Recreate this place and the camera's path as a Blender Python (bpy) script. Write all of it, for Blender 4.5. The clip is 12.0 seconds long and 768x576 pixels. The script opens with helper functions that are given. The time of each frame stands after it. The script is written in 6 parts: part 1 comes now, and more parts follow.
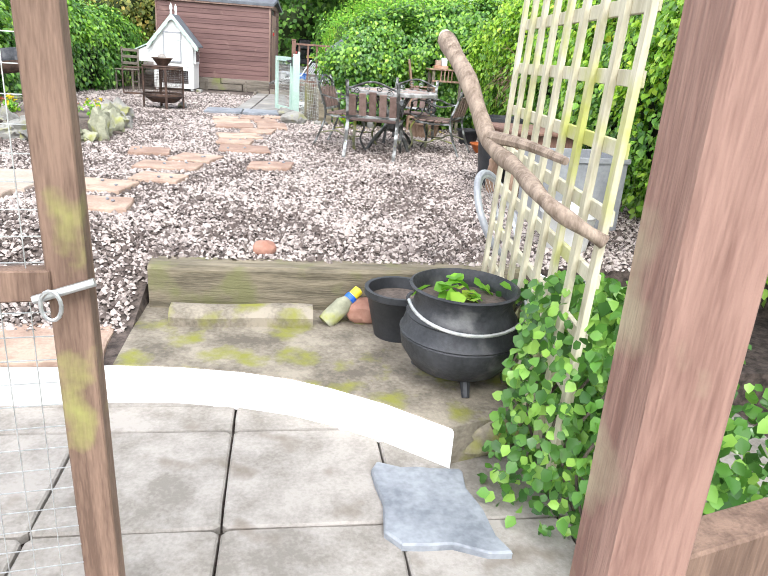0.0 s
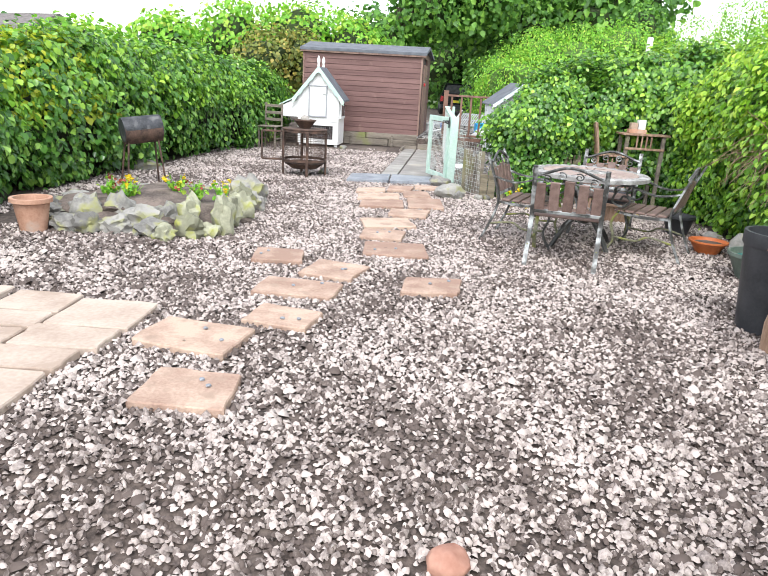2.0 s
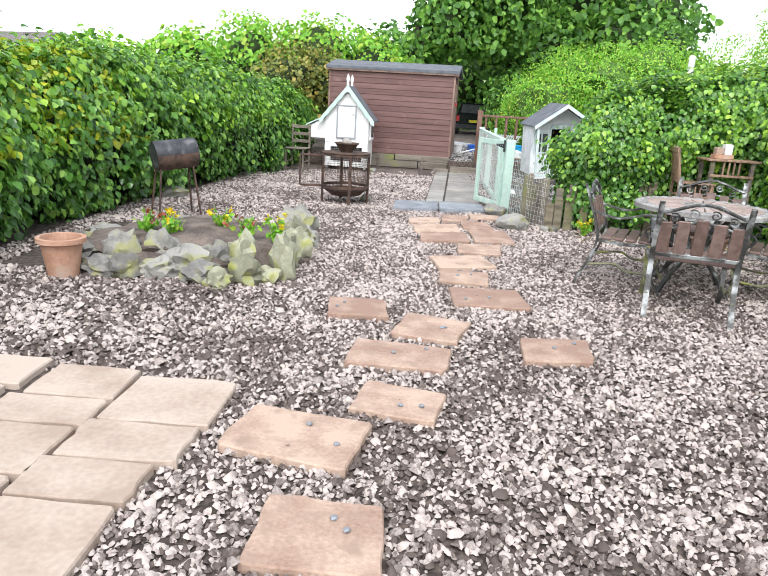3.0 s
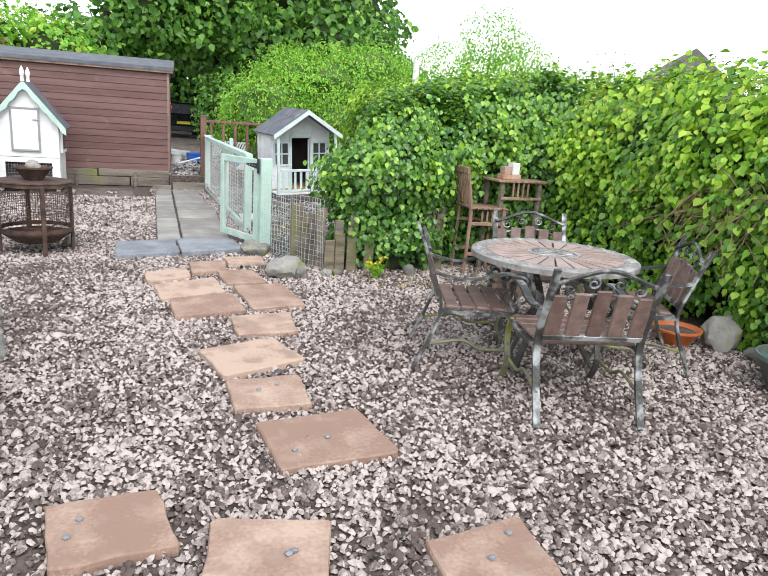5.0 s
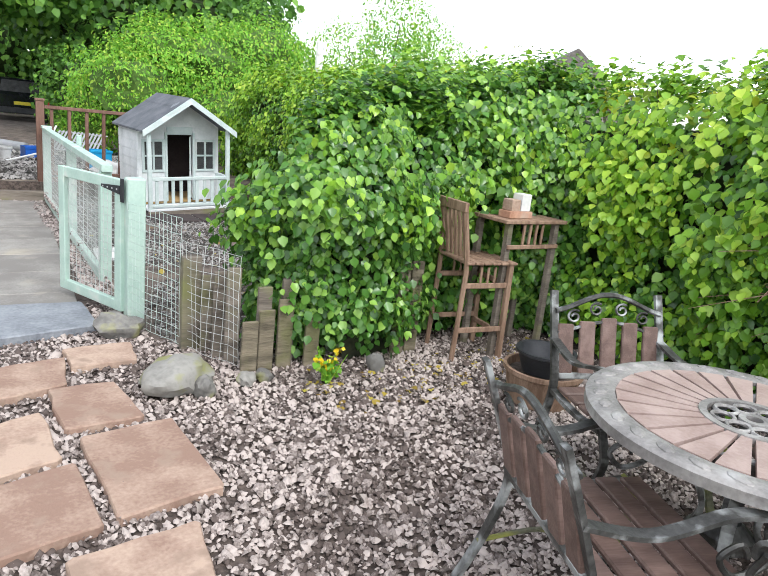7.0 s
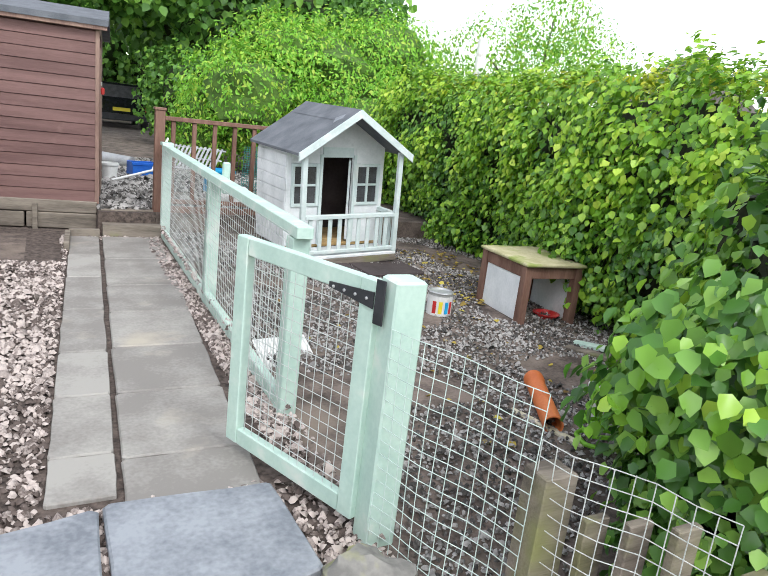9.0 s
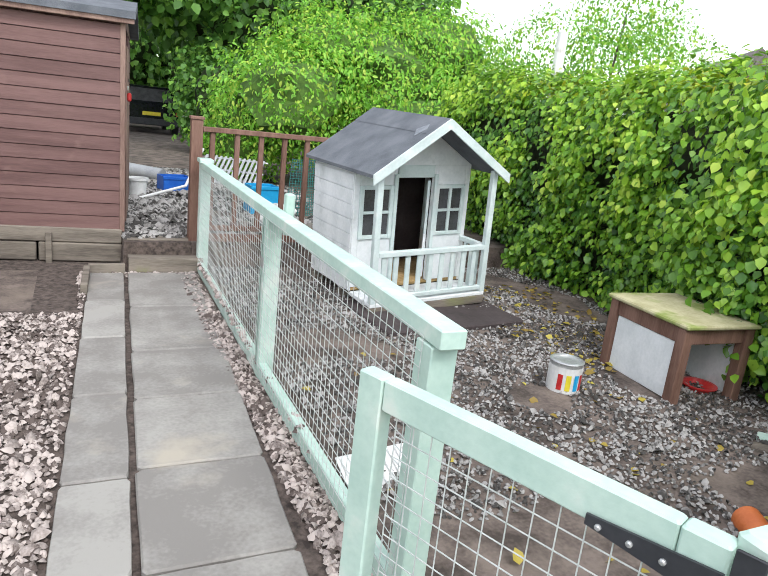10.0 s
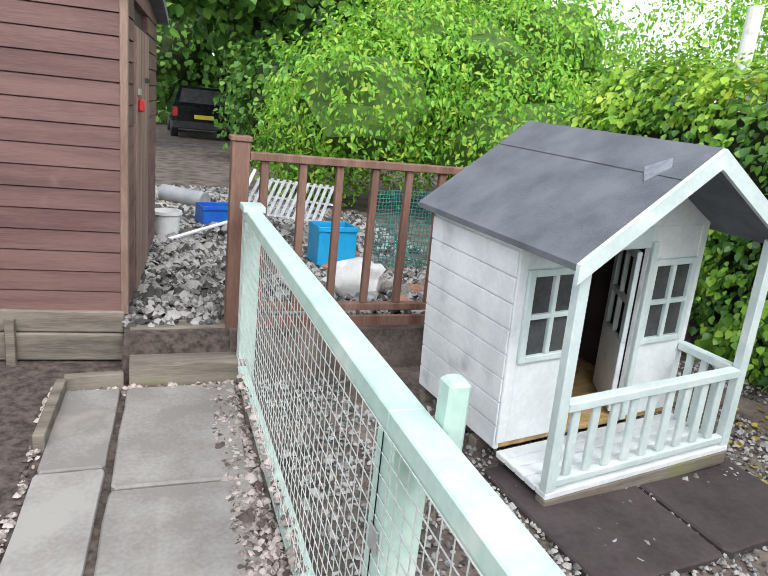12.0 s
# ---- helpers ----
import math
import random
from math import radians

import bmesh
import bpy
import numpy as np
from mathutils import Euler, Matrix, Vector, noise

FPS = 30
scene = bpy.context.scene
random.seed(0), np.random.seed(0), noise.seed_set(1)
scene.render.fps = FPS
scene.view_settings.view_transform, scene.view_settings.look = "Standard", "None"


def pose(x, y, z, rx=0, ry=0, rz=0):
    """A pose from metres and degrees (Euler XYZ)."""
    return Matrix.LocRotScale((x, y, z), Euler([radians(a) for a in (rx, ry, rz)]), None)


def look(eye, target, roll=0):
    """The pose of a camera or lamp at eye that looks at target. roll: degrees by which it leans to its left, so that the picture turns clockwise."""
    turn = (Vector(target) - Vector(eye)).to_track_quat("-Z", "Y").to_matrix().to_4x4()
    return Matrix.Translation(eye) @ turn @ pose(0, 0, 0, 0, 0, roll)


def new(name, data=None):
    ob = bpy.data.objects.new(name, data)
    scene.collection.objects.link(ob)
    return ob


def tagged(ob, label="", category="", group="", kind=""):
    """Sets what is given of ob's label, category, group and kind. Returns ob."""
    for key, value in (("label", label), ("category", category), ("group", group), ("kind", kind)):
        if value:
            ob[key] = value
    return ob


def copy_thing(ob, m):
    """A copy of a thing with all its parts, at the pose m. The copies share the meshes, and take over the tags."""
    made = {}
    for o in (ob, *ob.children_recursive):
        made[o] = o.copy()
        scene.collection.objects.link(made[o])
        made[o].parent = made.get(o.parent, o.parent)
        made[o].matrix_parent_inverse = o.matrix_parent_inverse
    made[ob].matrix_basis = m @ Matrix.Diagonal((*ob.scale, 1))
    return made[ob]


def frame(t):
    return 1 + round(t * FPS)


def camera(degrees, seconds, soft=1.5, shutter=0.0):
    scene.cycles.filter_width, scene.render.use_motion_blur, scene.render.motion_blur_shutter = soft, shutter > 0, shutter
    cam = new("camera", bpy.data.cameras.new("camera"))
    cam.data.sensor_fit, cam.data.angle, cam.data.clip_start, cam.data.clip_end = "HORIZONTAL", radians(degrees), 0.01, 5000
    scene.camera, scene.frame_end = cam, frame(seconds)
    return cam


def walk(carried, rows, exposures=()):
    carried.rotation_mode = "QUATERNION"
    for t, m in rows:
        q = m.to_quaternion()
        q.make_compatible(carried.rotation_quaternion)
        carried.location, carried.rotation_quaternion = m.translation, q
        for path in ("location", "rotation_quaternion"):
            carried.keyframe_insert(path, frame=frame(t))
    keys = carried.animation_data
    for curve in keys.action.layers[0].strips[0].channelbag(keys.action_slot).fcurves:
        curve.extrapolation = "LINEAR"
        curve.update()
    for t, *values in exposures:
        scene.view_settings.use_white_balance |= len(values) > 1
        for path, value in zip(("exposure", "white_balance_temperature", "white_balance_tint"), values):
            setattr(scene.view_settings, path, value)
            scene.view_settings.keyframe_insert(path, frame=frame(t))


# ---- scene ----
cam = camera(61.0, 12.0, 0.9)
PATH = [
    (0, (0.044, -0.158, 1.143), (0.359, 1.7, 0.473), 4.3),
    (0.5, (-0.02, 0.397, 1.249), (0.198, 2.261, 0.556), 2.9),
    (1, (-0.11, 1.034, 1.257), (0.007, 2.915, 0.587), 2.8),
    (1.5, (-0.125, 1.476, 1.376), (-0.107, 3.371, 0.737), 3.3),
    (2, (-0.227, 1.89, 1.434), (-0.308, 3.797, 0.837), 3.4),
    (2.5, (-0.594, 2.277, 1.428), (-0.737, 4.188, 0.855), 2.7),
    (2.7, (-0.766, 2.482, 1.398), (-0.892, 4.4, 0.845), 3.0),
    (4.3, (-1.356, 3.977, 1.568), (-0.99, 5.873, 1.046), 3.9),
    (4.5, (-1.353, 4.262, 1.573), (-0.866, 6.133, 1.059), 4.0),
    (5, (-1.284, 4.848, 1.52), (-0.53, 6.632, 1.021), 4.1),
    (5.5, (-1.13, 5.39, 1.511), (-0.129, 7.052, 1.027), 4.7),
    (6, (-0.973, 5.953, 1.554), (0.156, 7.531, 1.071), 4.9),
    (6.5, (-0.855, 6.612, 1.621), (0.291, 8.175, 1.126), 5.8),
    (7, (-0.788, 7.433, 1.578), (0.306, 9.032, 1.081), 6.2),
    (7.5, (-0.833, 8.186, 1.521), (0.205, 9.822, 1.024), 6.4),
    (7.7, (-0.847, 8.433, 1.522), (0.167, 10.084, 1.027), 6.4),
    (9.3, (-0.815, 10.636, 1.541), (0.09, 12.349, 1.043), 6.9),
    (9.5, (-0.785, 10.92, 1.511), (0.109, 12.639, 1.017), 6.9),
    (10, (-0.694, 11.605, 1.561), (0.154, 13.343, 1.05), 6.4),
    (10.5, (-0.556, 12.245, 1.604), (0.254, 14.0, 1.091), 6.0),
    (11, (-0.478, 12.839, 1.594), (0.307, 14.604, 1.076), 6.0),
    (11.5, (-0.342, 13.417, 1.589), (0.411, 15.193, 1.061), 6.1),
    (12, (-0.239, 13.972, 1.601), (0.458, 15.77, 1.071), 6.1),
]
walk(cam, [(t, look(eye, target, roll)) for t, eye, target, roll in PATH], [(0, 0.62), (0.6, 0.58), (1.5, 0.53), (2.7, 0.36), (4.3, 0.1), (12, 0.15)])

# ---- world and light: bright overcast sky ----
world = bpy.data.worlds.new("overcast_sky")
scene.world = world
world.use_nodes = True
wn, wl = world.node_tree.nodes, world.node_tree.links
sky = wn.new("ShaderNodeTexSky")
sky.sky_type, sky.sun_disc = "NISHITA", False
sky.sun_elevation, sky.sun_rotation = radians(52), radians(200)
sky.air_density, sky.dust_density = 1.0, 1.5
grey = wn.new("ShaderNodeHueSaturation")
grey.inputs["Saturation"].default_value = 0.3
wl.new(sky.outputs[0], grey.inputs["Color"])
wl.new(grey.outputs[0], wn["Background"].inputs["Color"])
wn["Background"].inputs["Strength"].default_value = 0.36
sun = new("sun", bpy.data.lights.new("sun", "SUN"))
sun.data.energy, sun.data.angle, sun.data.color = 1.4, radians(12), (0.98, 1.0, 0.99)
sun.matrix_world = look((0, 0, 0), (-0.21, 0.58, -0.79))
tagged(sun, kind="structure")


# ---- materials ----
def material(name, a, b, scale=8.0, rough=0.8, bump=0.3, fine=60.0, metal=0.0, island=0.0, objrand=0.0, stretch=(1, 1, 1), stain=None, stain_at=0.62, stain_scale=1.5, gloss=0.5):
    """Two mixed tones, fine grain, an optional patchy third tone, and relief."""
    m = bpy.data.materials.new(name)
    m.use_nodes = True
    n, l = m.node_tree.nodes, m.node_tree.links
    p = n["Principled BSDF"]
    p.inputs["Roughness"].default_value, p.inputs["Metallic"].default_value = rough, metal
    p.inputs["Specular IOR Level"].default_value = gloss
    tc, mp = n.new("ShaderNodeTexCoord"), n.new("ShaderNodeMapping")
    mp.inputs["Scale"].default_value = stretch
    l.new(tc.outputs["Object"], mp.inputs["Vector"])
    big, small = n.new("ShaderNodeTexNoise"), n.new("ShaderNodeTexNoise")
    big.inputs["Scale"].default_value, big.inputs["Detail"].default_value = scale, 4
    small.inputs["Scale"].default_value, small.inputs["Detail"].default_value = fine, 3
    l.new(mp.outputs[0], big.inputs["Vector"])
    l.new(mp.outputs[0], small.inputs["Vector"])
    r = n.new("ShaderNodeValToRGB")
    r.color_ramp.elements[0].position, r.color_ramp.elements[1].position = 0.32, 0.68
    r.color_ramp.elements[0].color, r.color_ramp.elements[1].color = (*a, 1), (*b, 1)
    add = n.new("ShaderNodeMath")
    add.operation = "MULTIPLY_ADD"
    l.new(small.outputs["Fac"], add.inputs[0])
    add.inputs[1].default_value = 0.45
    l.new(big.outputs["Fac"], add.inputs[2])
    sub = n.new("ShaderNodeMath")
    sub.operation = "SUBTRACT"
    sub.inputs[1].default_value = 0.225
    l.new(add.outputs[0], sub.inputs[0])
    fac = sub.outputs[0]
    for amount, node, socket in ((island, "ShaderNodeNewGeometry", "Random Per Island"), (objrand, "ShaderNodeObjectInfo", "Random")):
        if amount:
            src, k = n.new(node), n.new("ShaderNodeMath")
            k.operation = "MULTIPLY_ADD"
            l.new(src.outputs[socket], k.inputs[0])
            k.inputs[1].default_value = amount
            off = n.new("ShaderNodeMath")
            off.operation = "SUBTRACT"
            off.inputs[1].default_value = amount / 2
            l.new(fac, off.inputs[0])
            l.new(off.outputs[0], k.inputs[2])
            fac = k.outputs[0]
    l.new(fac, r.inputs[0])
    col = r.outputs[0]
    if stain:
        sn, sr, mx = n.new("ShaderNodeTexNoise"), n.new("ShaderNodeValToRGB"), n.new("ShaderNodeMix")
        sn.inputs["Scale"].default_value, sn.inputs["Detail"].default_value = stain_scale, 6
        l.new(tc.outputs["Object"], sn.inputs["Vector"])
        sr.color_ramp.elements[0].position, sr.color_ramp.elements[1].position = stain_at - 0.06, stain_at + 0.08
        l.new(sn.outputs["Fac"], sr.inputs[0])
        mx.data_type = "RGBA"
        l.new(sr.outputs[0], mx.inputs[0])
        l.new(col, mx.inputs[6])
        mx.inputs[7].default_value = (*stain, 1)
        col = mx.outputs[2]
    l.new(col, p.inputs["Base Color"])
    if bump:
        bm_ = n.new("ShaderNodeBump")
        bm_.inputs["Strength"].default_value, bm_.inputs["Distance"].default_value = bump, 0.01
        l.new(add.outputs[0], bm_.inputs["Height"])
        l.new(bm_.outputs[0], p.inputs["Normal"])
    return m


def leaf_material(name, a, b, c, rough=0.35, thin=0.35):
    """Leaves with a tone of their own each; light passes through a part of it."""
    m = bpy.data.materials.new(name)
    m.use_nodes = True
    n, l = m.node_tree.nodes, m.node_tree.links
    p = n["Principled BSDF"]
    g, r = n.new("ShaderNodeNewGeometry"), n.new("ShaderNodeValToRGB")
    e = r.color_ramp.elements
    e[0].position, e[0].color = 0.0, (*a, 1)
    e[1].position, e[1].color = 1.0, (*c, 1)
    k = e.new(0.6)
    k.color = (*b, 1)
    l.new(g.outputs["Random Per Island"], r.inputs[0])
    l.new(r.outputs[0], p.inputs["Base Color"])
    p.inputs["Roughness"].default_value = rough
    tr, mx = n.new("ShaderNodeBsdfTranslucent"), n.new("ShaderNodeMixShader")
    l.new(r.outputs[0], tr.inputs["Color"])
    mx.inputs[0].default_value = thin
    l.new(p.outputs[0], mx.inputs[1])
    l.new(tr.outputs[0], mx.inputs[2])
    l.new(mx.outputs[0], n["Material Output"].inputs["Surface"])
    return m


GRAVEL = material("gravel_chips", (0.10, 0.075, 0.065), (0.50, 0.43, 0.395), 1.3, 0.75, 0.2, 90, island=0.62)
# Bed kept near black: the shade between chips is put into its colour.
GRAVEL_DARK = material("shaded_gravel_bed", (0.035, 0.026, 0.022), (0.13, 0.10, 0.085), 22, 0.95, 1.0, 60, stain=(0.07, 0.05, 0.04), stain_scale=0.6)
RUBBLE = material("yard_stone_chips", (0.05, 0.046, 0.042), (0.36, 0.345, 0.33), 2, 0.8, 0.3, 60, island=0.6)
SOIL = material("dark_soil", (0.055, 0.042, 0.035), (0.19, 0.15, 0.128), 5, 0.95, 1.0, 50, stain=(0.20, 0.16, 0.13), stain_scale=1.2)
GRASS = material("rough_grass", (0.03, 0.06, 0.015), (0.10, 0.15, 0.04), 2, 0.9, 0.8, 30)
SAND = material("sandstone_slab", (0.29, 0.185, 0.14), (0.49, 0.36, 0.28), 5, 0.85, 0.8, 55, objrand=0.45, stain=(0.33, 0.235, 0.18), stain_scale=9, stain_at=0.6)
FLAG = material("buff_patio_flag", (0.36, 0.275, 0.22), (0.50, 0.41, 0.345), 3, 0.85, 0.3, 40, objrand=0.4)
PAVER = material("grey_concrete_paver", (0.22, 0.205, 0.19), (0.34, 0.325, 0.30), 4, 0.8, 0.25, 55, objrand=0.35, stain=(0.40, 0.36, 0.30), stain_scale=2.2, stain_at=0.66)
SLATE = material("grey_slate", (0.16, 0.175, 0.20), (0.30, 0.32, 0.35), 5, 0.6, 0.4, 40)
PATIO = material("pale_concrete_patio", (0.21, 0.19, 0.165), (0.37, 0.34, 0.31), 6, 0.85, 0.5, 70, objrand=0.2, stain=(0.20, 0.17, 0.14), stain_scale=5, stain_at=0.64)
MOSSY = material("mossy_stone", (0.13, 0.11, 0.085), (0.32, 0.28, 0.22), 6, 0.9, 0.9, 55, stain=(0.22, 0.22, 0.045), stain_scale=5, stain_at=0.58)
WHITE = material("white_paint", (0.74, 0.74, 0.73), (0.84, 0.84, 0.82), 5, 0.55, 0.12, 50)
WHITE_WORN = material("worn_white_paint", (0.66, 0.69, 0.70), (0.80, 0.82, 0.83), 6, 0.6, 0.2, 50, stain=(0.50, 0.53, 0.53), stain_scale=5, stain_at=0.66)
PALE_TRIM = material("pale_blue_grey_paint", (0.52, 0.61, 0.60), (0.64, 0.72, 0.71), 6, 0.55, 0.2, 50, stain=(0.74, 0.77, 0.76), stain_scale=5, stain_at=0.64)
MINT = material("pale_mint_paint", (0.42, 0.58, 0.51), (0.53, 0.68, 0.60), 6, 0.5, 0.25, 50, stain=(0.68, 0.72, 0.66), stain_scale=6, stain_at=0.66)
SHED = material("brown_stained_cladding", (0.105, 0.052, 0.047), (0.18, 0.098, 0.088), 3, 0.7, 0.4, 45, objrand=0.3, stretch=(0.3, 1, 4), stain=(0.22, 0.13, 0.11), stain_scale=4, stain_at=0.68)
SHED_TRIM = material("faded_brown_timber", (0.17, 0.10, 0.08), (0.30, 0.20, 0.16), 3, 0.8, 0.4, 40, stretch=(3, 3, 0.4))
FELT = material("grey_roof_felt", (0.09, 0.10, 0.115), (0.15, 0.16, 0.18), 6, 0.9, 0.5, 150)
WEATHERED = material("weathered_grey_timber", (0.11, 0.092, 0.075), (0.25, 0.215, 0.175), 4, 0.9, 0.6, 40, stretch=(0.35, 3, 3), stain=(0.20, 0.21, 0.08), stain_scale=2, stain_at=0.6)
SLEEPER = material("weathered_sleeper", (0.10, 0.085, 0.058), (0.26, 0.22, 0.155), 7, 0.9, 1.0, 50, stretch=(0.35, 3, 3), stain=(0.16, 0.155, 0.075), stain_scale=5, stain_at=0.58)
BROWN_WOOD = material("brown_fence_timber", (0.13, 0.065, 0.045), (0.24, 0.135, 0.10), 4, 0.75, 0.35, 40, stretch=(3, 3, 0.4))
POST_WOOD = material("reddish_weathered_post", (0.19, 0.10, 0.078), (0.33, 0.195, 0.155), 5, 0.75, 0.5, 40, stretch=(5, 5, 0.5), stain=(0.36, 0.30, 0.20), stain_scale=5, stain_at=0.62)
GATE_WOOD = material("weathered_gate_timber", (0.12, 0.072, 0.05), (0.25, 0.16, 0.115), 5, 0.8, 0.5, 40, stretch=(5, 5, 0.5), stain=(0.33, 0.33, 0.10), stain_scale=4, stain_at=0.66)
TRELLIS = material("pale_trellis_lath", (0.42, 0.38, 0.27), (0.62, 0.58, 0.45), 6, 0.85, 0.3, 40, stretch=(3, 3, 0.5), stain=(0.42, 0.43, 0.12), stain_scale=3, stain_at=0.6)
SLAT = material("brown_chair_slat", (0.12, 0.075, 0.062), (0.21, 0.14, 0.12), 6, 0.55, 0.3, 45, objrand=0.25, stretch=(3, 0.5, 3))
IRON = material("worn_cast_iron", (0.04, 0.04, 0.038), (0.115, 0.115, 0.11), 9, 0.5, 0.4, 60, metal=0.35, stain=(0.40, 0.42, 0.42), stain_scale=9, stain_at=0.57)
IRON_MOSS = material("mossy_cast_iron", (0.12, 0.12, 0.08), (0.25, 0.25, 0.16), 9, 0.7, 0.5, 60, metal=0.1, stain=(0.24, 0.25, 0.06), stain_scale=8, stain_at=0.52)
TABLE_IRON = material("grey_table_iron", (0.20, 0.19, 0.185), (0.36, 0.345, 0.33), 9, 0.5, 0.4, 60, metal=0.2, stain=(0.46, 0.45, 0.44), stain_scale=8, stain_at=0.6)
TABLE_TOP = material("faded_brown_table_slats", (0.30, 0.215, 0.19), (0.42, 0.32, 0.29), 7, 0.5, 0.3, 60, objrand=0.3)
TEAK = material("weathered_teak", (0.19, 0.115, 0.075), (0.36, 0.24, 0.17), 6, 0.8, 0.4, 40, stretch=(4, 4, 0.5))
RUST = material("rusty_steel", (0.035, 0.022, 0.018), (0.12, 0.07, 0.05), 10, 0.85, 0.5, 60)
BLACK_IRON = material("black_cauldron_iron", (0.022, 0.024, 0.028), (0.06, 0.062, 0.07), 8, 0.55, 0.5, 60, metal=0.2, stain=(0.16, 0.16, 0.16), stain_scale=6, stain_at=0.64)
BLACK = material("black_plastic", (0.018, 0.020, 0.024), (0.04, 0.042, 0.048), 6, 0.5, 0.1, 60)
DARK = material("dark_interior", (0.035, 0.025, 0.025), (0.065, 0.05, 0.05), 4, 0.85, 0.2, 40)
TERRA = material("terracotta", (0.38, 0.20, 0.13), (0.52, 0.31, 0.22), 7, 0.85, 0.3, 60, stain=(0.45, 0.36, 0.30), stain_scale=5, stain_at=0.62)
ORANGE = material("orange_plastic", (0.52, 0.13, 0.035), (0.64, 0.19, 0.06), 6, 0.5, 0.1, 60)
BLUE = material("blue_plastic", (0.01, 0.10, 0.50), (0.02, 0.16, 0.62), 5, 0.4, 0.08, 50)
SKYBLUE = material("bright_blue_plastic", (0.01, 0.30, 0.60), (0.02, 0.38, 0.70), 5, 0.4, 0.08, 50)
TEAL = material("teal_plastic_mesh", (0.02, 0.14, 0.13), (0.05, 0.22, 0.20), 8, 0.7, 0.3, 50)
PLASTIC_WHITE = material("white_plastic", (0.66, 0.66, 0.65), (0.78, 0.78, 0.77), 6, 0.4, 0.1, 50, stain=(0.45, 0.42, 0.38), stain_scale=6, stain_at=0.66)
GREEN_POT = material("dull_green_plastic", (0.09, 0.12, 0.10), (0.15, 0.19, 0.16), 6, 0.5, 0.1, 50)
GREY_PLASTIC = material("grey_plastic", (0.25, 0.26, 0.28), (0.36, 0.37, 0.39), 6, 0.5, 0.1, 50)
STEEL = material("galvanised_steel", (0.45, 0.46, 0.46), (0.62, 0.63, 0.63), 20, 0.4, 0.1, 80, metal=0.7)
WIRE = material("coated_wire", (0.50, 0.54, 0.52), (0.66, 0.69, 0.67), 20, 0.5, 0.05, 80, metal=0.1)
MINT_WIRE = material("pale_mint_wire", (0.50, 0.62, 0.58), (0.62, 0.74, 0.69), 20, 0.5, 0.05, 80)
ROCK = material("grey_boulder", (0.15, 0.145, 0.135), (0.31, 0.30, 0.275), 5, 0.85, 0.7, 35, objrand=0.5, stain=(0.28, 0.28, 0.12), stain_scale=6, stain_at=0.57)
ROCK_MOSS = material("lichen_boulder", (0.19, 0.19, 0.13), (0.36, 0.36, 0.26), 5, 0.9, 0.7, 35, objrand=0.4, stain=(0.30, 0.31, 0.08), stain_scale=7, stain_at=0.6)
RED_STONE = material("red_stone", (0.30, 0.14, 0.10), (0.42, 0.23, 0.17), 7, 0.85, 0.4, 40)
BARK = material("bark", (0.06, 0.05, 0.04), (0.16, 0.13, 0.10), 6, 0.95, 0.8, 30, stretch=(3, 3, 0.6))
BRANCH = material("bleached_branch", (0.16, 0.115, 0.085), (0.36, 0.28, 0.22), 9, 0.85, 0.9, 40, stretch=(3, 3, 0.6))
# Near-black tone that paints the shade deep inside hedges.
SHADE = material("hedge_inner_shade", (0.010, 0.014, 0.006), (0.03, 0.036, 0.014), 8, 0.95, 1.0, 30)
# Both tones paint shade within crowns, the first lighter for the bright shrub.
SHRUB_SHADE = material("shrub_inner_shade", (0.05, 0.10, 0.02), (0.12, 0.22, 0.04), 5, 0.95, 1.0, 20)
TREE_SHADE = material("tree_inner_shade", (0.02, 0.035, 0.012), (0.05, 0.075, 0.022), 3, 0.95, 1.0, 20)
GLASS_DARK = material("dusty_dark_pane", (0.05, 0.05, 0.052), (0.09, 0.09, 0.095), 8, 0.2, 0.05, 60)
CAR = material("black_car_paint", (0.008, 0.009, 0.012), (0.015, 0.016, 0.02), 4, 0.12, 0.0, 40)
RED = material("red_plastic", (0.45, 0.02, 0.02), (0.6, 0.04, 0.04), 6, 0.4, 0.05, 50)
YELLOW = material("yellow_plastic", (0.70, 0.58, 0.03), (0.80, 0.68, 0.06), 6, 0.45, 0.05, 50)
ROOF_TILE = material("far_roof_tile", (0.10, 0.09, 0.085), (0.19, 0.17, 0.16), 3, 0.9, 0.6, 8)
STRAW = material("straw", (0.35, 0.22, 0.08), (0.55, 0.38, 0.18), 20, 0.9, 0.8, 60)
TABLE_FELT = material("mossy_board", (0.36, 0.33, 0.18), (0.52, 0.48, 0.30), 6, 0.9, 0.4, 50, stain=(0.25, 0.30, 0.08), stain_scale=5, stain_at=0.56)
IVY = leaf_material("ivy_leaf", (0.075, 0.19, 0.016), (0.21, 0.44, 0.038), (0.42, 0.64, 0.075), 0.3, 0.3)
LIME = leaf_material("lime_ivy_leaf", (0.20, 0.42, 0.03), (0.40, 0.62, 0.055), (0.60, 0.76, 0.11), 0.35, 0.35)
IVY_DARK = leaf_material("dark_and_shaded_ivy_leaf", (0.035, 0.11, 0.020), (0.11, 0.28, 0.042), (0.30, 0.52, 0.09), 0.3, 0.25)
LITTER = leaf_material("fallen_leaf", (0.20, 0.12, 0.03), (0.42, 0.32, 0.05), (0.55, 0.48, 0.08), 0.6, 0.2)
